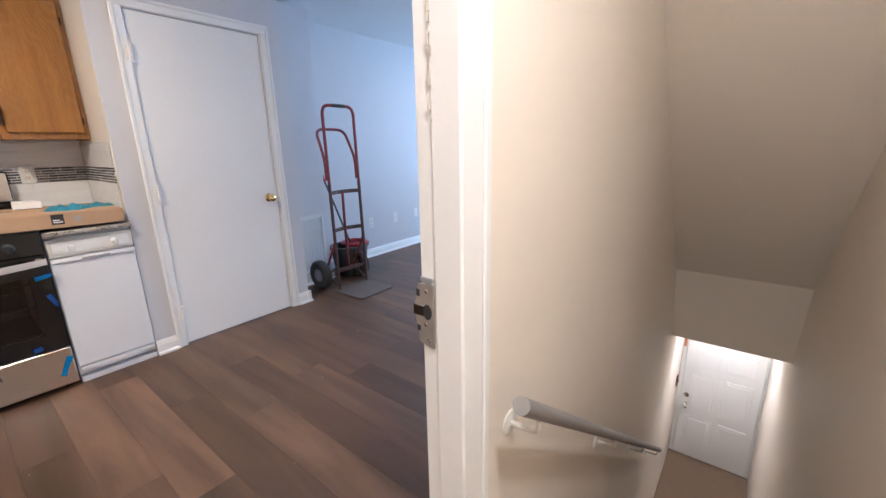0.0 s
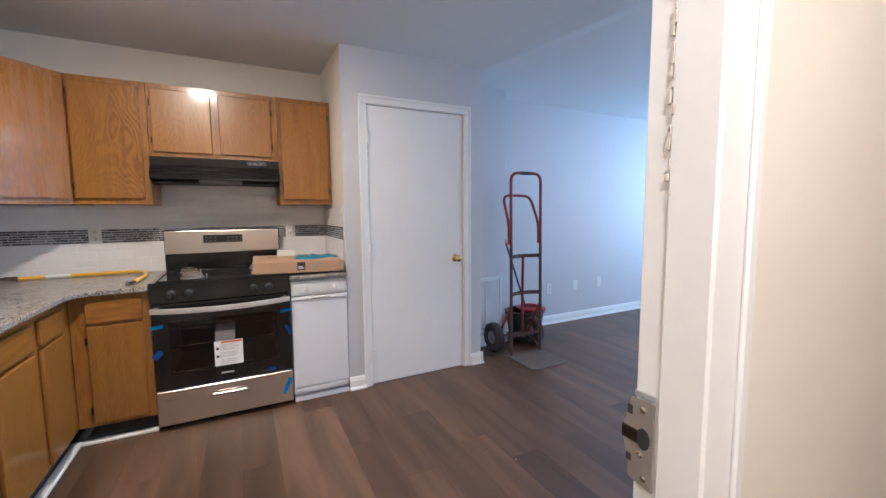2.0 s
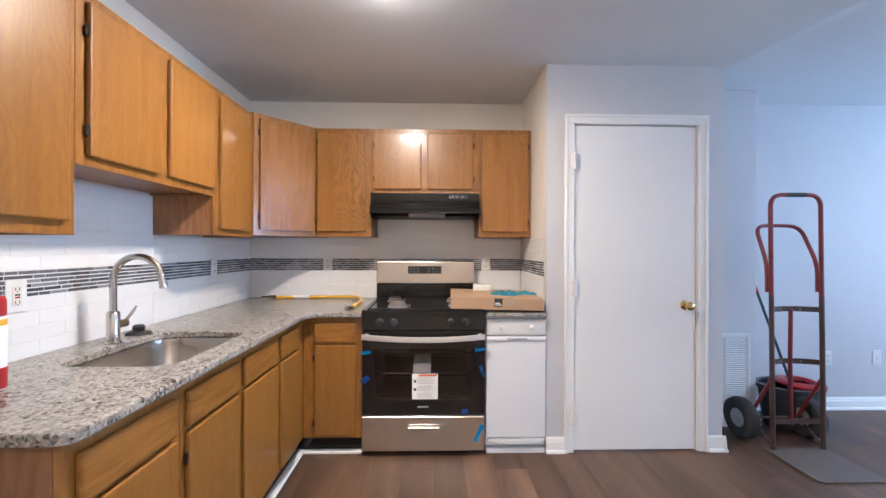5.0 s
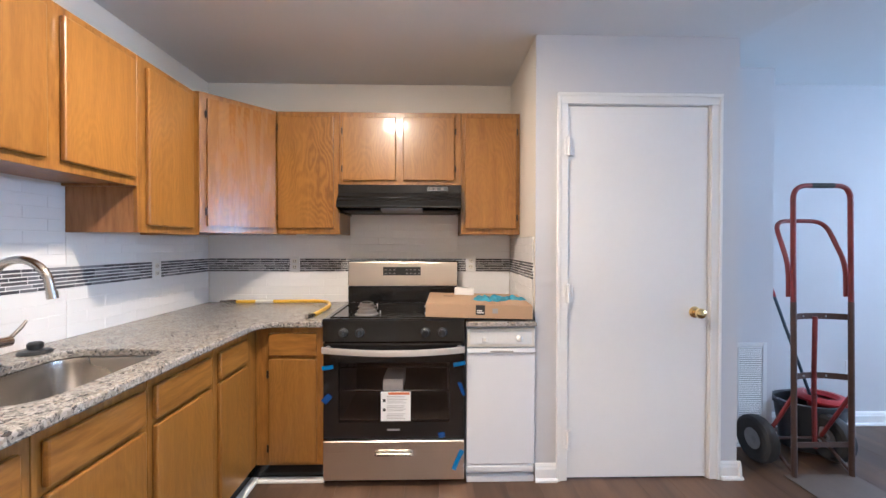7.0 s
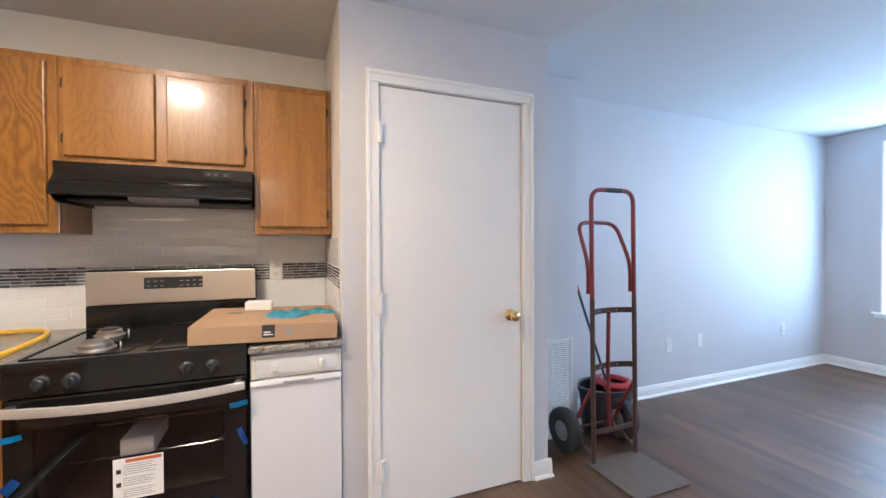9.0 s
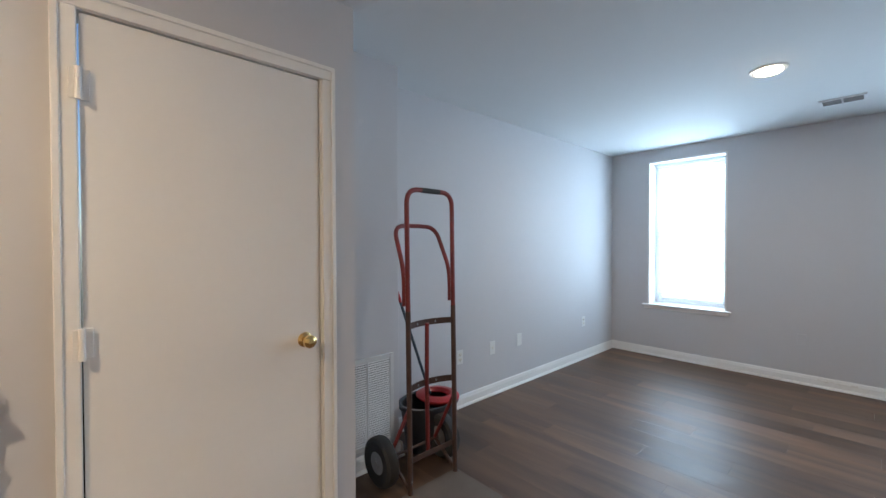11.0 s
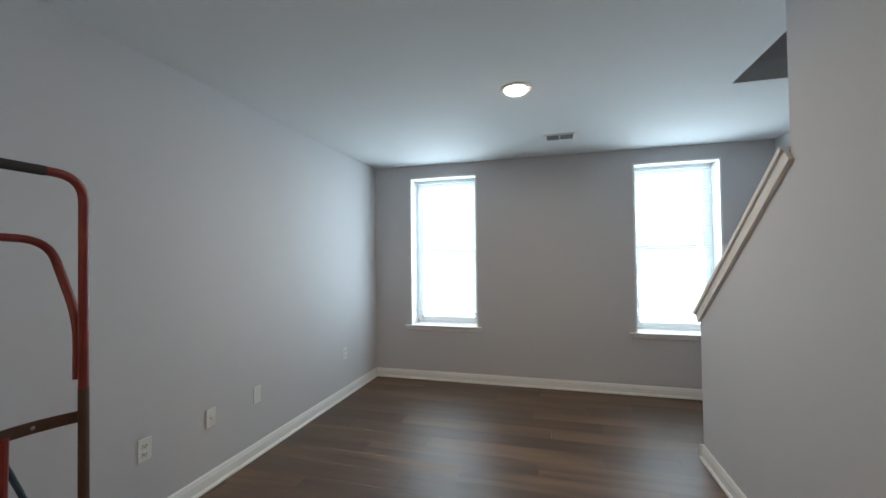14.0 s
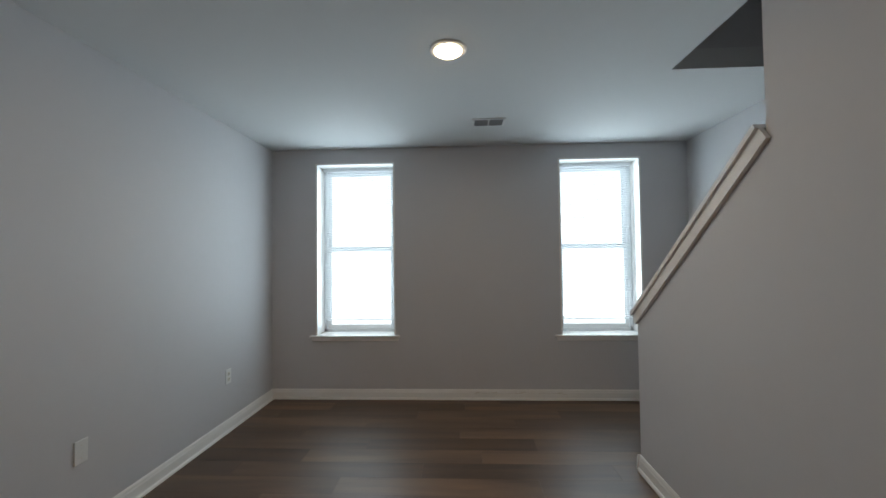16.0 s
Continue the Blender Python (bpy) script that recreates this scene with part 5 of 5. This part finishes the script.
tape((RX1 - 0.030, 0.540), (RX1 - 0.003, 0.470), 0.020, material=DARKTAPE)
tape((-0.532, 0.255), (-0.496, 0.262), 0.028, material=DARKTAPE)
tape((-0.450, 0.070), (-0.408, 0.176), 0.024, -0.0505)
tape((-0.428, 0.120), (-0.398, 0.172), 0.016, -0.052)

# ---- range hood ----
hdv = thing("range_hood", "black under-cabinet range hood", "range hood", (-0.77, 0.45, 1.47))
HX0, HX1 = -1.154, -0.388
prism("canopy", [(0.698, 1.651), (0.322, 1.651), (0.326, 1.600), (0.312, 1.582), (0.276, 1.545), (0.272, 1.515), (0.280, 1.507), (0.330, 1.509), (0.698, 1.509)], "x", HX0, HX1, HOODPAINT, hdv, 0.0)
box("front_lip", (HX0, 0.266, 1.503), (HX1, 0.278, 1.519), HOODPAINT, hdv, 0.004)
for x in (HX0, HX1 - 0.008):
    prism("end_plate", [(0.284, 1.508), (0.345, 1.476), (0.698, 1.476), (0.698, 1.508)], "x", x, x + 0.008, HOODPAINT, hdv)
# lens colour is dimmed to grey to carry the shadow under the canopy
prism("light_lens", [(0.284, 1.507), (0.300, 1.488), (0.395, 1.482), (0.395, 1.507)], "x", -0.885, -0.630, REGISTER, hdv, 0.002, "frosted light lens greyed for the shadow under the hood")
for z, y in ((1.574, 0.303), (1.549, 0.279)):
    tube("ridge", [(HX0 + 0.004, y, z), (HX1 - 0.004, y, z)], 0.005, HOODPAINT, hdv, 8)
box("filter", (HX0 + 0.012, 0.400, 1.490), (HX1 - 0.012, 0.685, 1.500), BLACKMATT, hdv, 0.002)
pl = box("switch_panel", (-0.600, 0.3190, 1.612), (-0.470, 0.3235, 1.640), DISPLAY, hdv, 0.001)
for x in (-0.575, -0.545, -0.505):
    box("switch", (x - 0.009, 0.3165, 1.619), (x + 0.009, 0.3195, 1.632), OVENDARK, pl, 0.001)

# ---- trash compactor ----
tc2 = thing("trash_compactor", "white front-loading trash compactor with dials", "compactor", (-0.19, 0.3, 0))
KX0, KX1 = -0.380, -0.004
box("body", (KX0, 0.004, 0.02), (KX1, 0.62, 0.834), APPL, tc2, 0.002)
cp = box("control_panel", (KX0 + 0.002, -0.022, 0.722), (KX1 - 0.002, 0.003, 0.822), IVORY, tc2, 0.004, "ivory control panel")
box("panel_inset", (KX0 + 0.020, -0.0245, 0.736), (KX1 - 0.020, -0.0215, 0.806), PLATE, cp, 0.004)
box("switch", (-0.296, -0.032, 0.748), (-0.266, -0.0242, 0.778), PLATE, cp, 0.003)
box("switch_rocker", (-0.288, -0.036, 0.755), (-0.274, -0.031, 0.771), IVORY, cp, 0.002)
lathe("dial", [(0.019, 0), (0.019, 0.006), (0.013, 0.010), (0.012, 0.022), (0.003, 0.024)], pose(-0.092, -0.0245, 0.768, 90, 0, 0), PLATE, cp, 18)
box("dial_grip", (-0.096, -0.055, 0.752), (-0.088, -0.046, 0.784), PLATE, cp, 0.003)
dd2 = box("door", (KX0 + 0.002, -0.020, 0.080), (KX1 - 0.002, 0.003, 0.690), APPL, tc2, 0.004)
prism("pull_rail", [(-0.030, 0.694), (-0.026, 0.714), (0.003, 0.714), (0.003, 0.690), (-0.022, 0.690)], "x", KX0 + 0.002, KX1 - 0.002, APPL, tc2, 0.002)
box("pull_slot", (-0.250, -0.0315, 0.694), (-0.125, -0.0275, 0.703), GREYPRINT, tc2, 0.001)
prism("foot_pedal", [(KX0 + 0.01, 0.072), (KX1 - 0.01, 0.072), (KX1 - 0.01, 0.058), (-0.12, 0.044), (-0.26, 0.044), (KX0 + 0.01, 0.058)], "y", -0.028, 0.0, APPL, tc2, 0.003)
box("kick_plate", (KX0 + 0.006, 0.030, 0.018), (KX1 - 0.006, 0.045, 0.060), GREYPRINT, tc2, 0.001)
box("base_rail", (KX0 + 0.002, -0.012, FZ), (KX1 - 0.002, 0.040, 0.010), APPL, tc2, 0.003)

# ---- on top of the range and compactor ----
cbx = thing("cardboard_box", "shallow brown cardboard box resting across range and worktop", "box", (-0.30, 0.17, 0.878))
bm = bmesh.new()
add_box(bm, (-0.595, -0.035, 0.880), (-0.018, 0.455, 0.952), 0.002)
part("carton", bm, CARD, cbx)
box("top_flap", (-0.594, -0.034, 0.9525), (-0.019, 0.208, 0.9555), CARD, cbx, 0.001)
box("top_flap", (-0.594, 0.210, 0.9525), (-0.019, 0.454, 0.9555), CARD, cbx, 0.001)
box("hand_hole", (-0.50, 0.27, 0.9552), (-0.44, 0.295, 0.9562), SLOT, cbx, 0)
lb2 = box("shipping_label", (-0.325, -0.0362, 0.898), (-0.275, -0.0348, 0.951), PRINT, cbx, 0, "black and white shipping label")
box("label_bar", (-0.319, -0.0368, 0.908), (-0.281, -0.0361, 0.913), PAPER, lb2, 0)
box("label_bar", (-0.319, -0.0368, 0.918), (-0.291, -0.0361, 0.924), PAPER, lb2, 0)
box("print_mark", (-0.235, -0.0358, 0.908), (-0.205, -0.0348, 0.935), GREYPRINT, cbx, 0)
cbx.rotation_euler = (0, radians(1.2), radians(-2))
wb = thing("small_carton", "small white paper carton lying on the cardboard box", "box", (-0.36, 0.36, 0.958))
box("sleeve", (-0.425, 0.325, 0.960), (-0.305, 0.405, 1.002), PAPER, wb, 0.003)
box("end_flap", (-0.3052, 0.328, 0.963), (-0.3025, 0.402, 0.999), PAPER, wb, 0.001)
wb.rotation_euler = (0, radians(1.2), radians(-5))


def crumple(name, label, cx, cy, cz, w, d, h, seed, tail):
    g = thing(name, label, "glove", (cx, cy, cz))
    bm = bmesh.new()
    n, m = 26, 14
    grid = []
    for j in range(m + 1):
        row = []
        for i in range(n + 1):
            u, v = i / n * 2 - 1, j / m * 2 - 1
            edge = max(0.0, 1 - max(abs(u), abs(v)) ** 3)
            p = Vector((u * 2.2 + seed, v * 1.8, seed))
            z = edge * h * (0.30 + 0.8 * abs(noise.noise(p * 0.8)) + 0.30 * abs(noise.noise(p * 2.6)))
            x = cx + u * w / 2 * (0.78 + 0.25 * noise.noise(Vector((v * 2.5, seed, 0))))
            y = cy + v * d / 2 * (0.70 + 0.45 * noise.noise(Vector((u * 2.5, 0, seed)))) + tail * u * u * 0.02
            row.append(bm.verts.new((x, y, cz + z)))
        grid.append(row)
    for j in range(m):
        for i in range(n):
            bm.faces.new((grid[j][i], grid[j][i + 1], grid[j + 1][i + 1], grid[j + 1][i]))
    base = bmesh.ops.extrude_face_region(bm, geom=bm.faces[:])
    for v in base["geom"]:
        if isinstance(v, bmesh.types.BMVert):
            v.co.z = cz + 0.0004 + (v.co.z - cz) * 0.6
    part("crumpled_glove", bm, TEAL, g, smooth=True)
    return g


crumple("rubber_glove", "crumpled blue disposable glove on the cardboard box", -0.232, 0.150, 0.9515, 0.25, 0.20, 0.040, 1.7, 1)
crumple("rubber_glove", "flattened blue disposable glove at the box edge", -0.100, 0.210, 0.9488, 0.21, 0.13, 0.030, 5.3, -1)

# ---- hand truck ----
ht = thing("hand_truck", "worn red tubular hand truck with a steel toe plate", "hand truck", (1.59, 0.0, 0))
TX0, TX1 = 1.455, 1.785
tilt = lambda z: -0.010 + 0.016 * z
def rail_pts():
    top = fillet([(TX0, tilt(0.95), 0.95), (TX0, tilt(1.2), 1.2), (TX0, tilt(1.612), 1.612), ((TX0 + TX1) / 2, tilt(1.612), 1.612), (TX1, tilt(1.612), 1.612), (TX1, tilt(1.2), 1.2), (TX1, tilt(0.95), 0.95)], 0.085, 8)
    return top
tube("frame_loop", rail_pts(), 0.0135, RED, ht, 12)
for x in (TX0, TX1):
    tube("lower_rail", [(x, tilt(0), FZ + 0.008), (x, tilt(0.5), 0.5), (x, tilt(0.96), 0.96)], 0.0142, RUST, ht, 12, "worn brown lower rail")
tube("grip_sleeve", [((TX0 + TX1) / 2 - 0.065, tilt(1.612), 1.612), ((TX0 + TX1) / 2 + 0.065, tilt(1.612), 1.612)], 0.0145, RUBBER, ht, 12, "black worn grip")
hb = fillet([(TX0 - 0.002, 0.035, 0.985), (TX0 - 0.002, 0.038, 1.17), (TX0 + 0.012, 0.150, 1.418), ((TX0 + TX1) / 2, 0.165, 1.424), (TX1 - 0.012, 0.150, 1.418), (TX1 + 0.002, 0.038, 1.17), (TX1 + 0.002, 0.035, 0.985)], 0.075, 8)
tube("rear_handle", hb, 0.0125, RED, ht, 12)
for z, m in ((0.872, RUST), (0.532, RUST)):
    bm = bmesh.new()
    n = 12
    ring = []
    for i in range(n + 1):
        s = i / n
        x = TX0 + (TX1 - TX0) * s
        y = tilt(z) + 0.012 + 0.045 * (1 - (2 * s - 1) ** 2)
        ring.append([bm.verts.new((x, y + dy, z + dz)) for dy, dz in ((-0.003, -0.017), (-0.003, 0.017), (0.003, 0.017), (0.003, -0.017))])
    for a, b in zip(ring, ring[1:]):
        for k in range(4):
            bm.faces.new((a[k], a[(k + 1) % 4], b[(k + 1) % 4], b[k]))
    bm.faces.new(ring[0])
    bm.faces.new(ring[-1][::-1])
    cbar = part("crossbar", bm, m, ht, "bowed brown steel crossbar")
    for s in (0.3, 0.7):
        x = TX0 + (TX1 - TX0) * s
        y = tilt(z) + 0.012 + 0.045 * (1 - (2 * s - 1) ** 2)
        lathe("rivet", [(0.006, 0), (0.006, 0.002), (0.003, 0.004)], pose(x, y - 0.003, z, 90, 0, 0), HUB, cbar, 8)
tube("centre_post", [((TX0 + TX1) / 2, 0.046, 0.87), ((TX0 + TX1) / 2, 0.050, 0.53), ((TX0 + TX1) / 2, 0.040, 0.12)], 0.0125, RED, ht, 10)
bm = bmesh.new()
plate = [(TX0 - 0.045, 0.008), (TX0 - 0.045, -0.345), (TX0 - 0.020, -0.368), (TX1 + 0.000, -0.368), (TX1 + 0.022, -0.345), (TX1 + 0.022, 0.008)]
add_prism(bm, plate, "z", FZ + 0.003, FZ + 0.010)
part("toe_plate", bm, PLATEMETAL, ht, "scuffed flat steel toe plate")
box("lower_bar", (TX0, -0.006, 0.145), (TX1, 0.0, 0.175), RUST, ht, 0.001)
AX = (0.172, FZ + 0.137)
tube("axle", [(TX0 - 0.085, *AX), (TX1 + 0.085, *AX)], 0.008, RUST, ht, 10)
for x in (TX0, TX1):
    s = -1 if x == TX0 else 1
    tube("strut", [(x, tilt(0.44), 0.44), (x + s * 0.004, AX[0], AX[1] + 0.01)], 0.011, RED, ht, 8)
    tube("strut", [(x, 0.0, FZ + 0.03), (x + s * 0.004, AX[0], AX[1])], 0.010, RUST, ht, 8)
    wx = x + s * 0.062
    m = pose(wx, AX[0], AX[1], 0, 90, 0)
    w = lathe("wheel", [(0.062, -0.018), (0.062, 0.018), (0.054, 0.024), (0.030, 0.021), (0.022, 0.032), (0.012, 0.032), (0.012, -0.032), (0.022, -0.032), (0.030, -0.021), (0.054, -0.024), (0.062, -0.018)], m, HUB, ht, 28, "dusty grey wheel hub")
    for k in (-1, 1):
        lathe("hub_plate", [(0.060, k * 0.0300), (0.055, k * 0.0310), (0.050, k * 0.0250), (0.036, k * 0.0235), (0.031, k * 0.0300), (0.024, k * 0.0310), (0.021, k * 0.0250), (0.014, k * 0.0250), (0.012, k * 0.0360), (0.001, k * 0.0362)], m, HUB, w, 28)
    tyre = [(0.061, -0.024), (0.088, -0.036), (0.114, -0.039), (0.131, -0.028), (0.136, -0.010), (0.136, 0.010), (0.131, 0.028), (0.114, 0.039), (0.088, 0.036), (0.061, 0.024), (0.061, -0.024)]
    lathe("tyre", tyre, m, RUBBER, w, 36, "black rubber tyre")

# ---- mop bucket ----
bk = thing("mop_bucket", "charcoal plastic mop bucket with a red wringer", "bucket", (1.87, 0.375, 0))
bm = bmesh.new()
bx, by = 1.888, 0.345
OVAL = Matrix.Diagonal((1.18, 0.88, 1.05, 1.0))
add_lathe(bm, [(0.135, 0.0), (0.142, 0.004), (0.176, 0.265), (0.190, 0.268), (0.192, 0.290), (0.180, 0.294), (0.170, 0.285), (0.132, 0.012), (0.02, 0.010)], pose(bx, by, FZ) @ OVAL, 40)
part("pail", bm, BUCKET, bk, smooth=True)
bm = bmesh.new()
add_lathe(bm, [(0.175, 0.292), (0.196, 0.292), (0.196, 0.303), (0.168, 0.315), (0.120, 0.318), (0.100, 0.300), (0.092, 0.240), (0.086, 0.240), (0.094, 0.298), (0.118, 0.309), (0.168, 0.303), (0.175, 0.292)], pose(bx + 0.075, by, FZ + 0.014) @ Matrix.Diagonal((0.72, 0.80, 1.0, 1.0)), 36)
part("wringer", bm, REDPLASTIC, bk, "red plastic wringer basket", smooth=True)
tube("bail", fillet([(bx - 0.222, by, 0.29), (bx - 0.19, by - 0.10, 0.285), (bx, by - 0.178, 0.27), (bx + 0.19, by - 0.10, 0.285), (bx + 0.222, by, 0.29)], 0.12, 6), 0.004, HUB, bk, 8)
mp2 = thing("mop", "mop with a dark blue pole and red grip", "mop", (1.86, 0.36, 0.02))
foot, tip = Vector((2.030, 0.400, 0.05)), Vector((1.684, 0.425, 1.015))
tube("pole", [foot, foot + (tip - foot) * 0.92], 0.0095, POLE, mp2, 10)
tube("grip", [foot + (tip - foot) * 0.92, foot + (tip - foot) * 0.925, foot + (tip - foot) * 0.99, tip], [0.0095, 0.0110, 0.0110, 0.006], REDPLASTIC, mp2, 10)
bm = bmesh.new()
add_lathe(bm, [(0.02, 0.10), (0.055, 0.08), (0.075, 0.03), (0.07, 0.012), (0.02, 0.012)], pose(1.935, 0.345, FZ + 0.014), 16)
part("mop_head", bm, GREYPRINT, mp2)

# ---- small marks ----
rng = random.Random(21)
bm = bmesh.new()
for i in range(16):
    x, y = rng.uniform(-1.2, 1.0), rng.uniform(-2.2, -0.3)
    add_lathe(bm, [(rng.uniform(0.001, 0.0028), 0.0), (0.0008, 0.0010)], pose(x, y, FZ + 0.0002), 6)
specks = part("paint_specks", bm, PAPER)
tagged(specks, "tiny white paint specks dropped on the plank floor", "paint specks", kind="stuff")
bm = bmesh.new()
for i in range(22):
    y = rng.uniform(-2.25, -1.25)
    z = rng.uniform(0.030, 0.050)
    add_box(bm, (XW - 0.0148, y, z), (XW - 0.0135, y + rng.uniform(0.008, 0.05), z + rng.uniform(0.0015, 0.004)))
sc = part("scuff_marks", bm, PUTTY)
tagged(sc, "dark scuff marks along the white baseboard", "scuffs", kind="stuff")


# ---- backsplash tiles ----
TH, TW, GAP, TT = 0.0492, 0.203, 0.0016, 0.008
BAND0, BAND1 = 1.084, 1.180


def tile_rows(z_top):
    rows = [(CT + 0.001 + k * 0.0543, CT + 0.001 + (k + 1) * 0.0543 - GAP) for k in range(4)]
    z = BAND1 + 0.002
    while z < z_top - 0.01:
        rows.append((z, min(z + TH - GAP, z_top)))
        z += TH
    return rows


CACHE = {}


def tile_mesh(w, h):
    key = (round(w, 3), round(h, 3))
    if key not in CACHE:
        bm = bmesh.new()
        b = 0.0012
        front = [bm.verts.new(v) for v in ((b, -TT, b), (w - b, -TT, b), (w - b, -TT, h - b), (b, -TT, h - b))]
        rim = [bm.verts.new(v) for v in ((0, -TT + b, 0), (w, -TT + b, 0), (w, -TT + b, h), (0, -TT + b, h))]
        back = [bm.verts.new(v) for v in ((0, -0.002, 0), (w, -0.002, 0), (w, -0.002, h), (0, -0.002, h))]
        bm.faces.new(front)
        for p, q in ((front, rim), (rim, back)):
            for i in range(4):
                bm.faces.new((p[i], q[i], q[(i + 1) % 4], p[(i + 1) % 4]))
        bmesh.ops.recalc_face_normals(bm, faces=bm.faces)
        me = bpy.data.meshes.new("tile")
        bm.to_mesh(me)
        bm.free()
        me.materials.append(TILE)
        CACHE[key] = me
    return CACHE[key]


def splash(name, label, m, length, spans):
    """A tiled field on a wall. m: the wall's pose at its start; spans: (from, to, top) along it."""
    s = structure(thing(name, label, "backsplash", (0, 0, 0), kind="structure"), label, "backsplash")
    bm = bmesh.new()
    for a, b, top in spans:
        add_box(bm, (a, -0.0068, CT - 0.005), (b, -0.0005, top))
    g = part("grout", bm, GROUT, s)
    for a, b, top in spans:
        for r, (z0, z1) in enumerate(tile_rows(top)):
            x = a - (TW / 2 if r % 2 else 0.0)
            while x < b - 0.01:
                u, v = max(x, a), min(x + TW - GAP, b)
                if v - u > 0.012:
                    t = new("tile", tile_mesh(v - u, z1 - z0))
                    t.parent, t.location = s, (u, 0, z0)
                x += TW
    rng = random.Random(len(name))
    bm = bmesh.new()
    a, b = spans[0][0], spans[-1][1]
    n = 6
    ph = (BAND1 - BAND0) / n
    for r in range(n):
        x = a - rng.uniform(0, 0.05)
        while x < b:
            w = rng.choice((0.045, 0.070, 0.098))
            u, v = max(x, a), min(x + w - 0.0035, b)
            if v - u > 0.006:
                z0, d = BAND0 + r * ph + 0.001, -TT - rng.uniform(-0.0005, 0.001)
                z1 = z0 + ph - 0.0042
                q = [bm.verts.new(p) for p in ((u, d, z0), (v, d, z0), (v, d, z1), (u, d, z1))]
                k = [bm.verts.new(p) for p in ((u, -0.003, z0), (v, -0.003, z0), (v, -0.003, z1), (u, -0.003, z1))]
                bm.faces.new(q)
                for i in range(4):
                    bm.faces.new((q[i], k[i], k[(i + 1) % 4], q[(i + 1) % 4]))
            x += w
    mo = part("mosaic_band", bm, MOSAIC, s, "dark grey linear glass mosaic band")
    mo["kind"] = "stuff"
    s.matrix_basis = m
    return s


splash("backsplash_back", "white tiled backsplash with a dark mosaic band behind the range", pose(XL, YB, 0), 2.166, [(0.010, 1.010, UZ0 - 0.001), (1.010, 1.780, 1.50), (1.780, 2.156, UZ0 - 0.001)])
splash("backsplash_side", "white tiled backsplash with a dark mosaic band behind the sink", pose(XL, -1.626, 0, 0, 0, 90), 2.326, [(0.0, 0.433, 1.299), (0.435, 1.225, 1.527), (1.227, 2.316, 1.327)])
splash("backsplash_closet", "white tiled backsplash return on the closet side", pose(0, YB, 0, 0, 0, -90), 0.67, [(0.010, 0.668, 1.322)])

# ---- floor planks ----
fl = structure(thing("floor", "brown wood-look vinyl plank floor running towards the back wall", "floor", (0, 0, 0), kind="structure"), "brown wood-look vinyl plank floor running towards the back wall", "floor")
PW, PL = 0.182, 1.22
rng = random.Random(11)


def plank(x0, x1, y0, y1):
    bm = bmesh.new()
    b, g = 0.0005, 0.0001
    x0, x1, y0, y1 = x0 + g, x1 - g, y0 + g, y1 - g
    cx, cy = (x0 + x1) / 2, (y0 + y1) / 2
    hx, hy = (x1 - x0) / 2, (y1 - y0) / 2
    top = [bm.verts.new((sx * (hx - b), sy * (hy - b), 0.0)) for sx, sy in ((-1, -1), (1, -1), (1, 1), (-1, 1))]
    rim = [bm.verts.new((sx * hx, sy * hy, -0.0007)) for sx, sy in ((-1, -1), (1, -1), (1, 1), (-1, 1))]
    low = [bm.verts.new((sx * hx, sy * hy, -0.006)) for sx, sy in ((-1, -1), (1, -1), (1, 1), (-1, 1))]
    bm.faces.new(top)
    for p, q in ((top, rim), (rim, low)):
        for i in range(4):
            bm.faces.new((p[i], q[i], q[(i + 1) % 4], p[(i + 1) % 4]))
    me = bpy.data.meshes.new("plank")
    bm.to_mesh(me)
    bm.free()
    me.materials.append(PLANK)
    ob = new("plank", me)
    ob.parent, ob.location = fl, (cx, cy, FZ)


x = XL
row = 0
while x < XW:
    x1 = min(x + PW, XW)
    lo = YF if x > 2.93 else -2.54
    y = YB - PL * ((row * 0.37 + rng.uniform(0, 0.25)) % 1.0)
    y_top = YB
    while y_top > lo + 0.01:
        y_low = max(y, lo)
        if y_top - y_low > 0.02:
            plank(x, x1, y_low, y_top)
        y_top, y = y_low, y_low - PL
    x, row = x1, row + 1
